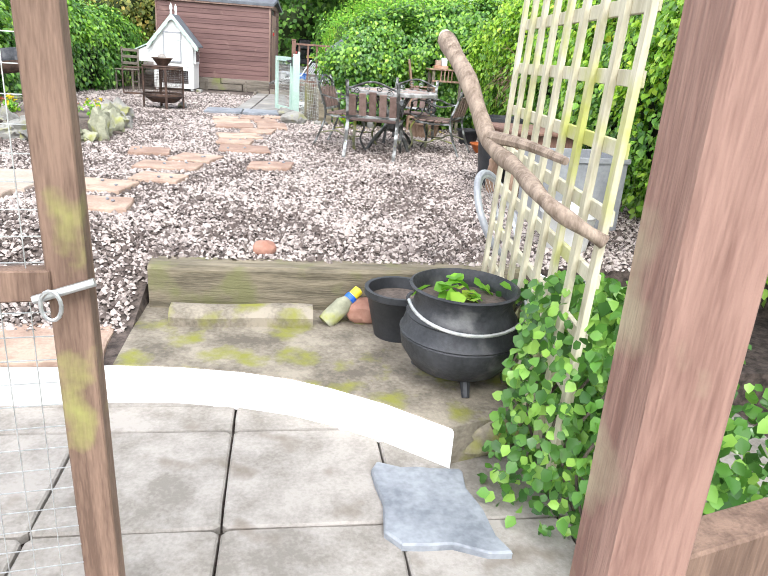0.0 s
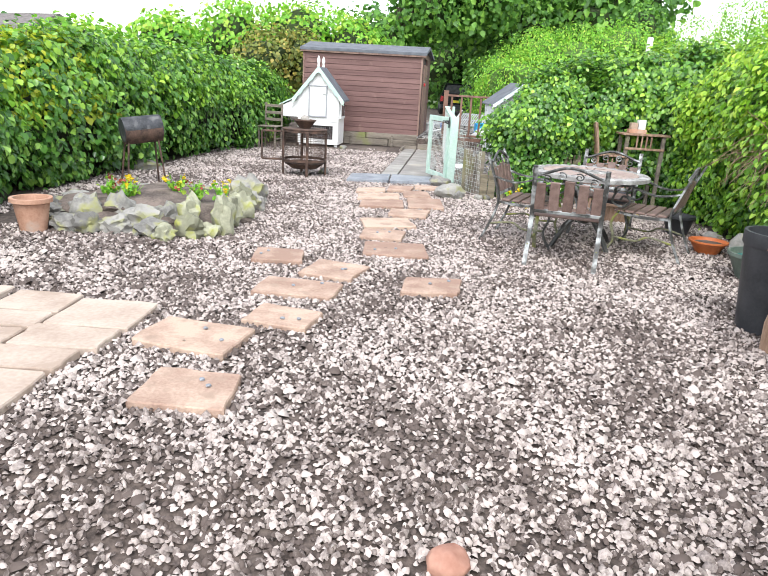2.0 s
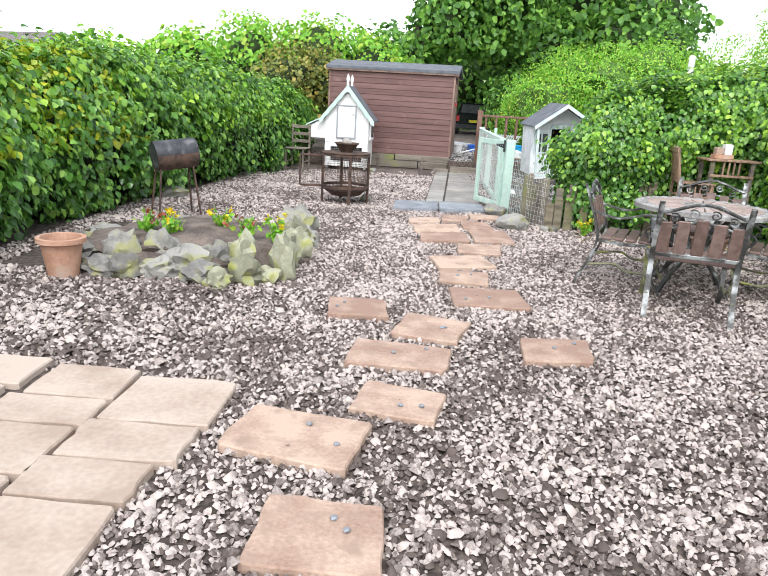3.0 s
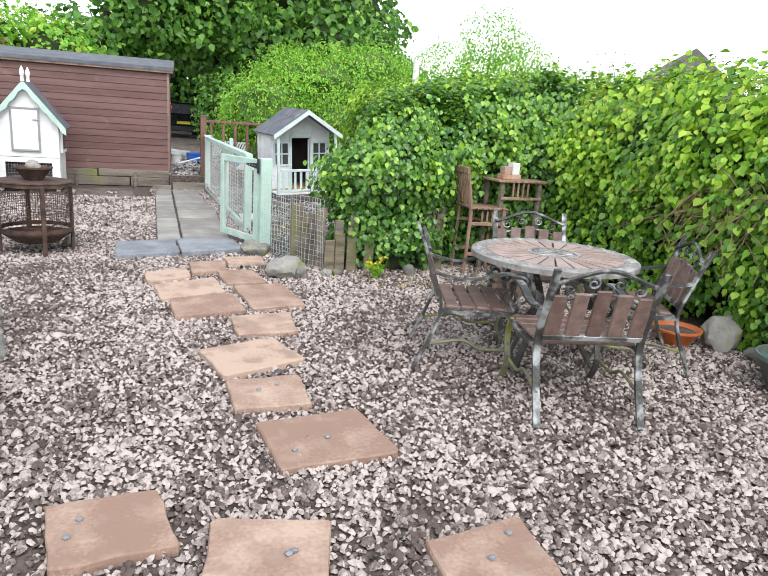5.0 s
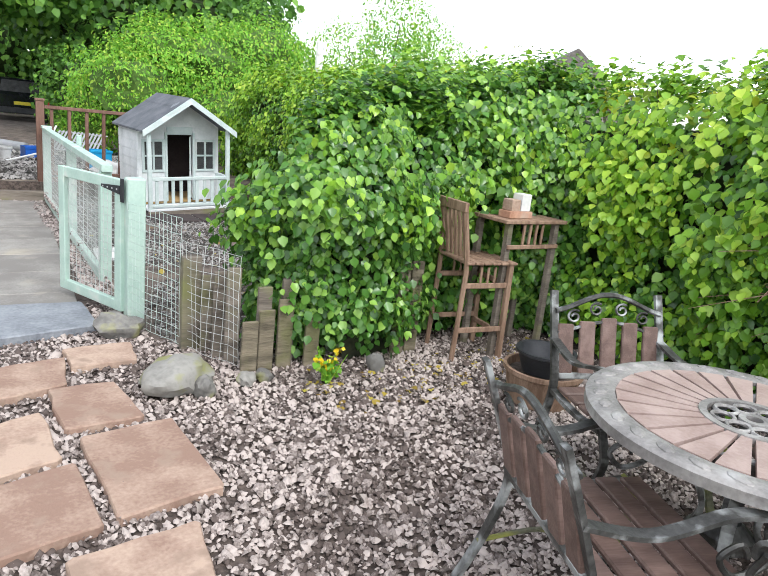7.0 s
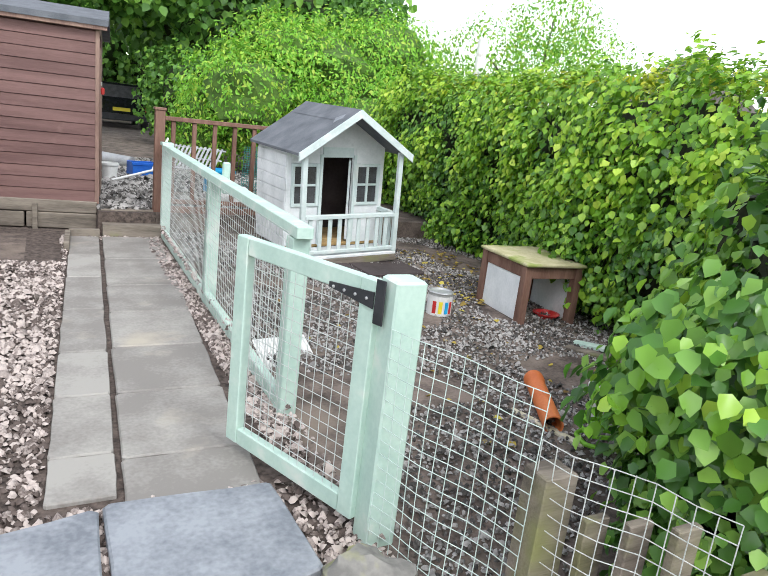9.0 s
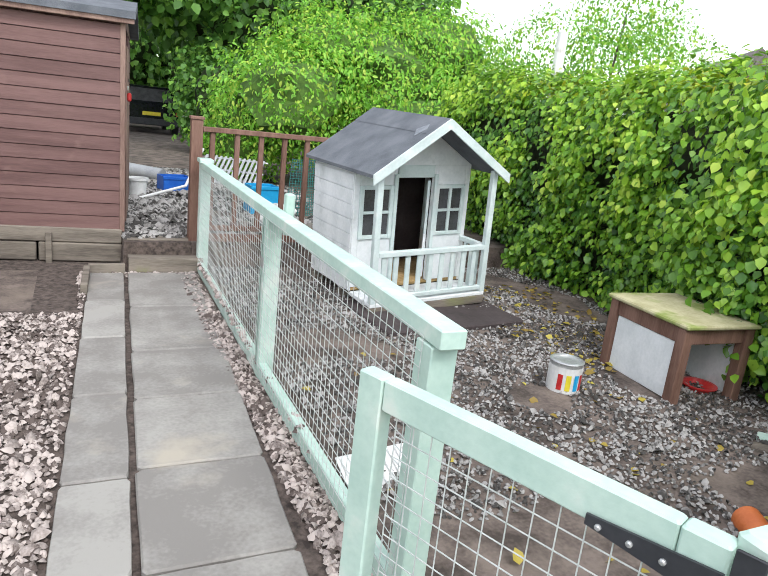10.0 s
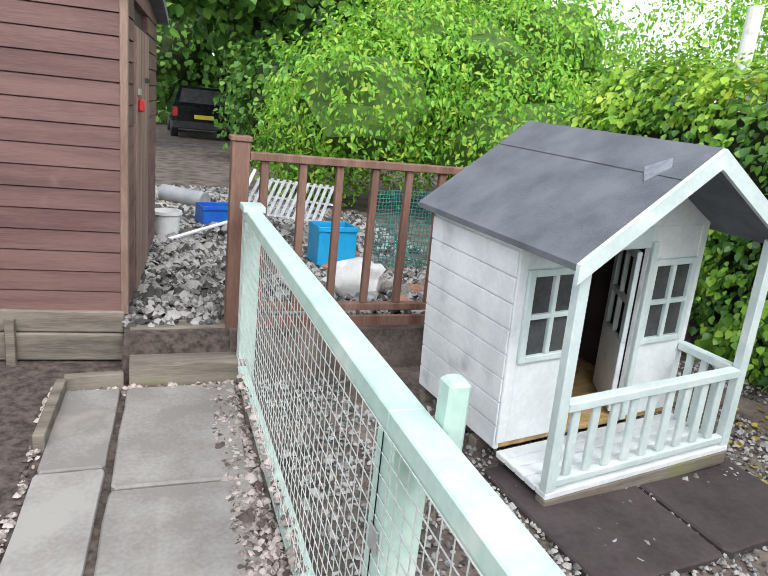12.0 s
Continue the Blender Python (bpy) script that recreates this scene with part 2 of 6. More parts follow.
YELLOW_LEAF = leaf_material("yellow_green_leaf", (0.213, 0.325, 0.025), (0.425, 0.525, 0.037), (0.620, 0.620, 0.050), 0.4, 0.35)
FEATHER = leaf_material("bright_shrub_leaf", (0.128, 0.344, 0.033), (0.271, 0.597, 0.054), (0.490, 0.620, 0.090), 0.5, 0.4)
TREE = leaf_material("tree_leaf", (0.052, 0.146, 0.025), (0.125, 0.302, 0.046), (0.291, 0.541, 0.083), 0.5, 0.35)
OLIVE = leaf_material("autumn_olive_leaf", (0.098, 0.140, 0.028), (0.238, 0.280, 0.056), (0.476, 0.364, 0.084), 0.5, 0.35)
FLOWER_Y = leaf_material("yellow_petal", (0.7, 0.5, 0.01), (0.8, 0.6, 0.02), (0.85, 0.7, 0.05), 0.6, 0.3)
FLOWER_R = leaf_material("red_bronze_leaf", (0.25, 0.05, 0.03), (0.40, 0.10, 0.06), (0.45, 0.22, 0.10), 0.6, 0.3)


# ---- mesh tools ----
class Shape:
    """Collects vertices and faces of one part."""

    def __init__(self):
        self.v, self.f = [], []

    def add(self, verts, faces):
        k = len(self.v)
        self.v += [tuple(p) for p in verts]
        self.f += [tuple(i + k for i in q) for q in faces]
        return self

    def box(self, x0, x1, y0, y1, z0, z1, m=None, cut=0.004):
        """A box whose upright edges and top edges are chamfered."""
        c = min(cut, (x1 - x0) * 0.3, (y1 - y0) * 0.3, (z1 - z0) * 0.3)
        rings = []
        for z, i in ((z0, c), (z0 + c, 0), (z1 - c, 0), (z1, c)):
            a, b, e, g = x0 + i, x1 - i, y0 + i, y1 - i
            rings.append([(a + c, e, z), (b - c, e, z), (b, e + c, z), (b, g - c, z), (b - c, g, z), (a + c, g, z), (a, g - c, z), (a, e + c, z)])
        return self.rings(rings, m)

    def rings(self, rings, m=None, caps=True, closed=True):
        n = len(rings[0])
        v = [Vector(p) for r in rings for p in r]
        if m is not None:
            v = [m @ p for p in v]
        f = []
        for r in range(len(rings) - 1):
            for i in range(n if closed else n - 1):
                j = (i + 1) % n
                f.append((r * n + i, r * n + j, (r + 1) * n + j, (r + 1) * n + i))
        if caps:
            f.append(tuple(range(n))[::-1])
            f.append(tuple((len(rings) - 1) * n + i for i in range(n)))
        return self.add(v, f)

    def beam(self, a, b, w, h, up=(0, 0, 1), cut=0.004):
        """A squared timber from a to b, w across and h along up."""
        a, b = Vector(a), Vector(b)
        d = (b - a).normalized()
        s = d.cross(Vector(up))
        s = s.normalized() if s.length > 1e-4 else Vector((1, 0, 0))
        u = s.cross(d)
        m = Matrix((s, d, u)).transposed().to_4x4()
        m.translation = a
        return self.box(-w / 2, w / 2, 0, (b - a).length, -h / 2, h / 2, m, cut)

    def tube(self, pts, r, n=8, caps=True):
        """A round bar along pts; r is one radius or one a point."""
        pts = [Vector(p) for p in pts]
        rs = r if isinstance(r, (list, tuple)) else [r] * len(pts)
        rings, ref = [], None
        for i, p in enumerate(pts):
            d = (pts[min(i + 1, len(pts) - 1)] - pts[max(i - 1, 0)]).normalized()
            if ref is None:
                ref = d.orthogonal().normalized()
            s = ref - d * ref.dot(d)
            s = s.normalized() if s.length > 1e-5 else d.orthogonal().normalized()
            ref, t = s, d.cross(s)
            rings.append([p + (s * math.cos(2 * math.pi * k / n) + t * math.sin(2 * math.pi * k / n)) * rs[i] for k in range(n)])
        return self.rings(rings, None, caps)

    def strap(self, pts, w, h, side):
        """A flat bar along pts: w across side, h thick."""
        pts, side = [Vector(p) for p in pts], Vector(side).normalized()
        rings = []
        for i, p in enumerate(pts):
            d = (pts[min(i + 1, len(pts) - 1)] - pts[max(i - 1, 0)]).normalized()
            u = side.cross(d).normalized()
            rings.append([p - side * w / 2 - u * h / 2, p + side * w / 2 - u * h / 2, p + side * w / 2 + u * h / 2, p - side * w / 2 + u * h / 2])
        return self.rings(rings)

    def lathe(self, profile, n=28, m=None, caps=False):
        return self.rings([[(r * math.cos(2 * math.pi * k / n), r * math.sin(2 * math.pi * k / n), z) for k in range(n)] for r, z in profile], m, caps)

    def prism(self, poly, z0, z1, m=None):
        return self.rings([[(x, y, z0) for x, y in poly], [(x, y, z1) for x, y in poly]], m)


def curve(*pts, steps=6):
    """A smooth line through pts."""
    p = [Vector(q) for q in pts]
    out = []
    for i in range(len(p) - 1):
        a, b, c, d = p[max(i - 1, 0)], p[i], p[i + 1], p[min(i + 2, len(p) - 1)]
        for k in range(steps):
            t = k / steps
            out.append(0.5 * ((2 * b) + (c - a) * t + (2 * a - 5 * b + 4 * c - d) * t * t + (3 * b - a - 3 * c + d) * t ** 3))
    return out + [p[-1]]


def mesh_of(name, shape, mat, smooth=False):
    me = bpy.data.meshes.new(name)
    me.from_pydata(shape.v, [], shape.f)
    me.update()
    b = bmesh.new()
    b.from_mesh(me)
    bmesh.ops.recalc_face_normals(b, faces=b.faces)
    b.to_mesh(me)
    b.free()
    me.materials.append(mat)
    if smooth:
        me.shade_smooth()
        me.set_sharp_from_angle(angle=radians(40))
    return me


def part(name, shape, mat, parent=None, label="", smooth=False):
    ob = new(name, mesh_of(name, shape, mat, smooth))
    if parent is not None:
        ob.parent = parent
    return tagged(ob, label)


def thing(name, label, category, m=None, group="", kind=""):
    ob = new(name)
    ob.empty_display_size = 0.1
    if m is not None:
        ob.matrix_basis = m
    return tagged(ob, label, category, group, kind)


def single(name, shape, mat, label, category, m=None, group="", kind="", smooth=False):
    ob = part(name, shape, mat, None, label, smooth)
    if m is not None:
        ob.matrix_basis = m
    return tagged(ob, label, category, group, kind)


LEAF = np.array([(0, 0, 0), (0.42, 0.30, 0.10), (0.34, 0.66, 0.08), (0, 1, -0.10), (-0.34, 0.66, 0.08), (-0.42, 0.30, 0.10), (0, 0.45, -0.02)])
LEAF_FACES = np.array([(0, 1, 2, 6), (6, 2, 3, 3), (0, 6, 4, 5), (6, 3, 3, 4)])


def leaves(name, pos, nrm, size, mat, parent, rng, label="", jitter=0.55, down=0.8, slim=1.0):
    """Many small folded leaves at pos, facing nrm with some scatter, tips hanging."""
    n = len(pos)
    nv = nrm + rng.normal(0, jitter, (n, 3))
    nv /= np.linalg.norm(nv, axis=1)[:, None] + 1e-9
    tip = rng.normal(0, 0.5, (n, 3)) + np.array([0, 0, -down])
    tip -= nv * (tip * nv).sum(1)[:, None]
    tip /= np.linalg.norm(tip, axis=1)[:, None] + 1e-9
    side = np.cross(tip, nv)
    s = size * rng.uniform(0.6, 1.3, n)
    t = LEAF * np.array([slim, 1, 1])
    v = pos[:, None, :] + s[:, None, None] * (t[None, :, 0, None] * side[:, None, :] + t[None, :, 1, None] * tip[:, None, :] + t[None, :, 2, None] * nv[:, None, :])
    tris = np.array([(0, 1, 2), (0, 2, 6), (6, 2, 3), (6, 3, 4), (0, 6, 4), (0, 4, 5)])
    f = (tris[None] + 7 * np.arange(n)[:, None, None]).reshape(-1, 3)
    me = bpy.data.meshes.new(name)
    me.vertices.add(7 * n)
    me.vertices.foreach_set("co", v.reshape(-1).astype(np.float32))
    me.loops.add(len(f) * 3)
    me.loops.foreach_set("vertex_index", f.reshape(-1).astype(np.int32))
    me.polygons.add(len(f))
    me.polygons.foreach_set("loop_start", (np.arange(len(f)) * 3).astype(np.int32))
    me.update(calc_edges=True)
    me.materials.append(mat)
    ob = new(name, me)
    ob.parent = parent
    return tagged(ob, label, kind="stuff")


def lump(shape, c, r, rng, sub=2, rough=0.25, freq=1.6, flat=0.0):
    """A rough stone or clump: a ball pushed in and out by noise."""
    b = bmesh.new()
    bmesh.ops.create_icosphere(b, subdivisions=sub, radius=1)
    o = Vector(rng.uniform(-50, 50, 3))
    v = []
    for q in b.verts:
        k = 1 + rough * noise.noise(q.co * freq + o) + rough * 0.5 * noise.noise(q.co * freq * 2.3 + o)
        p = Vector((q.co.x * r[0] * k, q.co.y * r[1] * k, q.co.z * r[2] * k))
        v.append((p.x + c[0], p.y + c[1], max(p.z, -r[2] * (1 - flat)) + c[2]))
    f = [[w.index for w in q.verts] for q in b.faces]
    b.free()
    return shape.add(v, f)


# ---- ground ----
def ground_z(x, y):
    """Height of the ground: low patio in front, level gravel garden, raised yard behind the steps."""
    if y < 2.60:
        z = -0.47
    elif x > -0.68:
        z = -0.30 if y < 3.42 else -0.01
    else:
        z = -0.27 + 0.26 * min(1.0, max(0.0, (y - 2.9) / 1.1))
    if y > 17.62 and (x > -0.34 or y > 18.4):
        z = 0.24
    if x > 0.25 and 12.0 < y < 17.3:
        z += 0.02 + 0.02 * (y - 12.0)
    return z + (0.012 * noise.noise((x * 1.1, y * 1.1, 0)) if y > 3.5 else 0)


rng = np.random.default_rng(5)
xs = sorted(set([-400, -120, -40, -20, -12, -8] + [round(-6 + 0.25 * i, 2) for i in range(49)] + [-0.69, -0.67, -0.35, -0.33, 8, 12, 20, 40, 120, 400]))
ys = sorted(set([-400, -100, -30, -12, -6, -3] + [round(-1.5 + 0.25 * i, 2) for i in range(94)] + [2.59, 2.61, 3.40, 3.43, 17.60, 17.64, 25, 30, 40, 60, 120, 400]))
g = Shape()
g.add([(x, y, ground_z(x, y)) for y in ys for x in xs], [(j * len(xs) + i, j * len(xs) + i + 1, (j + 1) * len(xs) + i + 1, (j + 1) * len(xs) + i) for j in range(len(ys) - 1) for i in range(len(xs) - 1)])
ground = single("ground", g, GRAVEL_DARK, "brown grey gravel and earth ground of a back garden", "ground", kind="structure")
ground.data.materials.append(SOIL)
ground.data.materials.append(GRASS)
for p in ground.data.polygons:
    c = p.center
    if abs(c.x) > 7 or c.y > 36 or c.y < -4:
        p.material_index = 2
    elif (c.x > 0.3 and 11.4 < c.y) or c.y > 19.5 or (c.x < -1.0 and c.y > 16.4 and c.x > -4.5 and c.y < 17.6):
        p.material_index = 1


def pebbles(name, n, x0, x1, y0, y1, size, seed, keep, label, mat, lift=0.0):
    """Loose rounded chips lying on the ground."""
    r = np.random.default_rng(seed)
    p = np.column_stack([r.uniform(x0, x1, n), r.uniform(y0, y1, n)])
    p = p[[keep(x, y) for x, y in p]]
    n = len(p)
    z = np.array([ground_z(x, y) for x, y in p])
    base = np.array([(1, 0.1, -0.2), (0.5, 0.85, -0.2), (-0.5, 0.9, -0.2), (-1, -0.05, -0.2), (-0.5, -0.9, -0.2), (0.5, -0.85, -0.2), (0.42, 0.05, 0.72), (-0.42, 0.0, 0.66)])
    tris = np.array([(0, 1, 6), (1, 2, 7), (1, 7, 6), (2, 3, 7), (3, 4, 7), (4, 5, 6), (4, 6, 7), (5, 0, 6)])
    s = size * np.where(r.random(n) < 0.03, r.uniform(1.5, 2.3, n), r.uniform(0.6, 1.3, n))
    v = base[None] * r.uniform(0.84, 1.14, (n, 8, 3)) * s[:, None, None] * np.stack([np.ones(n), r.uniform(0.5, 0.85, n), r.uniform(0.6, 1.0, n)], 1)[:, None, :]
    a, b = r.uniform(0, 6.28, n), r.normal(0, 0.55, n)
    ca, sa, cb, sb = np.cos(a)[:, None], np.sin(a)[:, None], np.cos(b)[:, None], np.sin(b)[:, None]
    x, y, w = v[..., 0] * cb + v[..., 2] * sb, v[..., 1], -v[..., 0] * sb + v[..., 2] * cb
    v = np.stack([x * ca - y * sa + p[:, :1], x * sa + y * ca + p[:, 1:2], w + (z + s * 0.25 + lift + r.uniform(0, 0.014, n))[:, None]], 2)
    f = (tris[None] + 8 * np.arange(n)[:, None, None]).reshape(-1, 3)
    me = bpy.data.meshes.new(name)
    me.vertices.add(8 * n)
    me.vertices.foreach_set("co", v.reshape(-1).astype(np.float32))
    me.loops.add(len(f) * 3)
    me.loops.foreach_set("vertex_index", f.reshape(-1).astype(np.int32))
    me.polygons.add(len(f))
    me.polygons.foreach_set("loop_start", (np.arange(len(f)) * 3).astype(np.int32))
    me.update(calc_edges=True)
    me.materials.append(mat)
    me.shade_smooth()
    return tagged(new(name, me), label, "gravel", kind="stuff")


def on_gravel(x, y):
    if y < 3.42 and x > -0.72:
        return False
    if y < 4.0 and x < -2.0 and y < 3.0:
        return False
    if -0.875 + 0.0505 * (y - 12.5) < x < 0.1 and 12.55 < y < 17.4:
        return False
    if x < -1.95 and 3.2 < y < 5.75 and x > -5:
        return False
    if x > 0.28 and y > 11.6:
        return False
    if -4.3 < x < -2.2 and 7.6 < y < 9.6:
        return False
    return not (y > 16.4 and x < -0.7 and noise.noise((x, y, 3)) > -0.25)


pebbles("gravel", 36000, -4.6, -2.2, 2.95, 12.2, 0.0185, 10, on_gravel, "mixed gravel chips along the hedge", GRAVEL)
pebbles("gravel", 138000, -2.2, 3.2, 2.95, 12.2, 0.0158, 11, on_gravel, "mixed pale and brown gravel chips covering the garden", GRAVEL)
pebbles("gravel", 48000, -4.3, 0.3, 12.2, 17.5, 0.0185, 12, on_gravel, "mixed gravel chips beside the paved path", GRAVEL)
pebbles("gravel", 2000, 0.09, 0.27, 12.9, 17.3, 0.0185, 13, lambda x, y: True, "gravel strip between path and wire fence", GRAVEL)
pebbles("stone_chips", 13000, -0.33, 2.4, 17.75, 23.5, 0.034, 14, lambda x, y: noise.noise((x * 2, y * 2, 0)) > -0.35, "dark grey stone chippings strewn over the raised yard", RUBBLE)
pebbles("earth_crumbs", 30000, 0.35, 3.6, 11.5, 17.2, 0.013, 15, lambda x, y: noise.noise((x * 1.4, y * 1.4, 9)) > -0.25, "small stones and clods on bare soil", RUBBLE)


# ---- plants ----
def hedge(name, label, line, heights, side, depth, count, size, mat, seed, bulge=0.22, extra=(), low=0.03, crest=None):
    """A leafy hedge along a line; side is +1 if its open face lies to the left of the line's way."""
    r = np.random.default_rng(seed)
    pts, hs = np.array(line, float), np.array(heights, float)
    seg = np.r_[0, np.cumsum(np.linalg.norm(np.diff(pts, axis=0), axis=1))]

    def surface(s, w):
        """w: 0 foot, 1 top edge of the face, 2 back edge of the top."""
        x, y, h = np.interp(s, seg, pts[:, 0]), np.interp(s, seg, pts[:, 1]), np.interp(s, seg, hs)
        x2, y2 = np.interp(s + 0.15, seg, pts[:, 0]), np.interp(s + 0.15, seg, pts[:, 1])
        x1, y1 = np.interp(s - 0.15, seg, pts[:, 0]), np.interp(s - 0.15, seg, pts[:, 1])
        d = Vector((x2 - x1, y2 - y1, 0)).normalized()
        out = Vector((-d.y, d.x, 0)) * side
        n1 = noise.noise((s * 0.9, w * 1.7, seed)) + 0.6 * noise.noise((s * 2.3, w * 3.1, seed + 7))
        h = h * (1 + 0.10 * noise.noise((s * 0.7, 3.3, seed)) + 0.05 * noise.noise((s * 2.6, 1.3, seed)))
        if w <= 1:
            a = w
            belly = 0.16 * math.sin(a * math.pi) - 0.22 * max(0, a - 0.75) / 0.25 - 0.12 * max(0, 0.2 - a) / 0.2
            q = Vector((x, y, 0)) + out * (belly + bulge * n1)
            q.z = h * a
            nn = out + Vector((0, 0, 0.35 + 0.6 * max(0, a - 0.7)))
        else:
            a = w - 1
            q = Vector((x, y, 0)) + out * (-0.22 - depth * a + bulge * n1 * (1 - a))
            q.z = h + 0.12 * math.sin(a * 3) + 0.16 * n1
            nn = Vector((0, 0, 1)) + out * 0.3
        return q, nn

    root = thing(name, label, "hedge")
    length = seg[-1]
    ns, ws = int(length / 0.25) + 2, [0, 0.15, 0.3, 0.45, 0.6, 0.75, 0.9, 1.0, 1.3, 1.7, 2.0]
    # Added solid core whose dark colour stands for shade within the hedge.
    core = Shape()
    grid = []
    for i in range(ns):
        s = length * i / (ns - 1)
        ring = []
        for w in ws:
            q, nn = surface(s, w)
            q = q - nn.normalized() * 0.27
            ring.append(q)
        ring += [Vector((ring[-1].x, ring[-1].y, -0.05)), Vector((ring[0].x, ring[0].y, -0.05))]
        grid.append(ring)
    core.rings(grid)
    part("inner_shade_mass", core, SHADE, root)
    def sprays(num, s0, s1, w0, w1, proud, mt, gap=-0.16, per=9):
        """Hanging sprays: leaves lapped over one another, thin between the sprays."""
        pos, nrm = [], []
        for _ in range(num // per):
            s = r.uniform(s0, s1)
            w = r.uniform(w0, min(w1, 1.0)) if w1 <= 1 or r.random() < 0.68 else 1 + r.random() ** 1.6 * (w1 - 1)
            if proud > 0 and noise.noise((s * 1.9, w * 3.4, seed + 3)) + 0.5 * noise.noise((s * 4.5, w * 7, seed)) < gap:
                continue
            q, nn = surface(s, w)
            nn.normalize()
            lift = r.uniform(-0.08, proud)
            long = r.uniform(0.10, 0.26)
            for k in range(per):
                d = Vector(r.normal(0, 0.055, 3)) + Vector((0, 0, -long * k / per + long * 0.4))
                pos.append(q + nn * (lift + 0.05 * math.sin(3.1 * k / per)) + d)
                nrm.append(nn + Vector((0, 0, 0.35 - 0.4 * k / per)))
        leaves("leaves", np.array(pos), np.array(nrm), size, mt, root, r, jitter=0.38, down=1.3)

    sprays(int(count * 0.85), 0, length, low, 2.0, 0.14, mat)
    # Recessed leaves are coloured darker, painting shade into the gaps between sprays.
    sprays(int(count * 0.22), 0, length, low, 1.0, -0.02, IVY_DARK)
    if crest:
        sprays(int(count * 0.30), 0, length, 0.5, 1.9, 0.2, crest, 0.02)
    for s0, s1, w0, w1, num, mt in extra:
        pos, nrm = [], []
        for _ in range(num):
            q, nn = surface(r.uniform(s0, s1), r.uniform(w0, w1))
            nn.normalize()
            pos.append(q + nn * abs(r.normal(0.02, 0.05)))
            nrm.append(nn)
        leaves("leaves", np.array(pos), np.array(nrm), size, mt, root, r)
    sh = Shape()
    for _ in range(int(length * 3)):
        q, nn = surface(r.uniform(0, length), 1.15)
        sh.tube([q - Vector((0, 0, 0.2)), q + Vector((r.normal(0, .04), r.normal(0, .04), r.uniform(0.05, 0.22)))], [0.005, 0.002], 4)
    tagged(part("shoots", sh, BARK, root), kind="stuff")
    return root


def tree(name, label, base, trunk_h, blobs, count, size, mat, seed, category="tree", slim=1.0, core=0.62, trunk_r=0.16, inner=TREE_SHADE):
    """Trunk, limbs into each clump, and a crown of separate leaves with gaps."""
    r = np.random.default_rng(seed)
    root = thing(name, label, category, pose(*base))
    t = Shape()
    t.tube(curve((0, 0, -0.1), (0.05, 0.03, trunk_h * 0.5), (0, 0, trunk_h), steps=4), [trunk_r * (1 - 0.045 * i) for i in range(9)], 9)
    part("trunk", t, BARK, root)
    limbs, mass = Shape(), Shape()
    pos, nrm = [], []
    vol = np.array([b[3] * b[4] for b in blobs])
    for (bx, by, bz, rw, rh), k in zip(blobs, (count * vol / vol.sum()).astype(int)):
        limbs.tube(curve((0, 0, trunk_h * 0.7), (bx * 0.5, by * 0.5, (trunk_h * 0.8 + bz) / 2), (bx, by, bz), steps=4), [trunk_r * 0.45 * (1 - 0.08 * i) for i in range(9)], 6)
        # Added lumps colour in the crown's inner shade and close gaps to sky.
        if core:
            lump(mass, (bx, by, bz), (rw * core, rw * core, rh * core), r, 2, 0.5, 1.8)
        o = r.uniform(0, 50)
        for _ in range(k):
            d = r.normal(0, 1, 3)
            d /= np.linalg.norm(d)
            f = 1 + 0.32 * noise.noise(Vector(d * 2.1) + Vector((o, 0, 0))) + 0.22 * noise.noise(Vector(d * 5.0) + Vector((o, 9, 0)))
            f *= 1 - 0.38 * abs(r.normal(0, 0.5))
            pos.append((bx + d[0] * rw * f, by + d[1] * rw * f, bz + d[2] * rh * f))
            nrm.append(d + np.array([0, 0, 0.35]))
    tagged(part("limbs", limbs, BARK, root), kind="stuff")
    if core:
        tagged(part("inner_shade_mass", mass, inner, root), kind="stuff")
    leaves("crown", np.array(pos), np.array(nrm), size, mat, root, r, jitter=0.6, slim=slim)
    return root


# Extra IVY_DARK leaves along the foot colour in the low shade.
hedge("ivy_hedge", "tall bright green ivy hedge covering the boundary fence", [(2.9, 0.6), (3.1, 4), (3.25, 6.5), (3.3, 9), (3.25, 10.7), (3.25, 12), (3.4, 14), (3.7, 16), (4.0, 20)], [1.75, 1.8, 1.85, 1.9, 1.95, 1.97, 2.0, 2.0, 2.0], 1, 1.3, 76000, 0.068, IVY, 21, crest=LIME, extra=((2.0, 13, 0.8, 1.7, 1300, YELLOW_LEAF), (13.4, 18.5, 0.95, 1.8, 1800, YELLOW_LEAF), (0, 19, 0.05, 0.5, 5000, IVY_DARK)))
hedge("ivy_clump", "ivy spilling over low timber fencing beside the seats", [(1.8, 11.55), (1.3, 11.5), (1.02, 11.42), (0.97, 11.27), (1.13, 11.12), (1.65, 11.04), (1.85, 11.3)], [0.9, 1.0, 1.1, 1.2, 1.35, 1.45, 1.55], -1, 0.25, 19000, 0.060, IVY_DARK, 22, 0.13, low=0.12, crest=IVY, extra=((0, 2.2, 0.05, 0.5, 900, IVY_DARK),))
hedge("ivy_hedge", "ivy hedge behind the tall bar stool", [(1.8, 11.75), (1.65, 11.5), (2.2, 11.35), (2.9, 11.2), (3.4, 10.9)], [1.4, 1.5, 1.65, 1.75, 1.85], -1, 0.5, 15000, 0.064, IVY_DARK, 23, 0.16, crest=IVY)
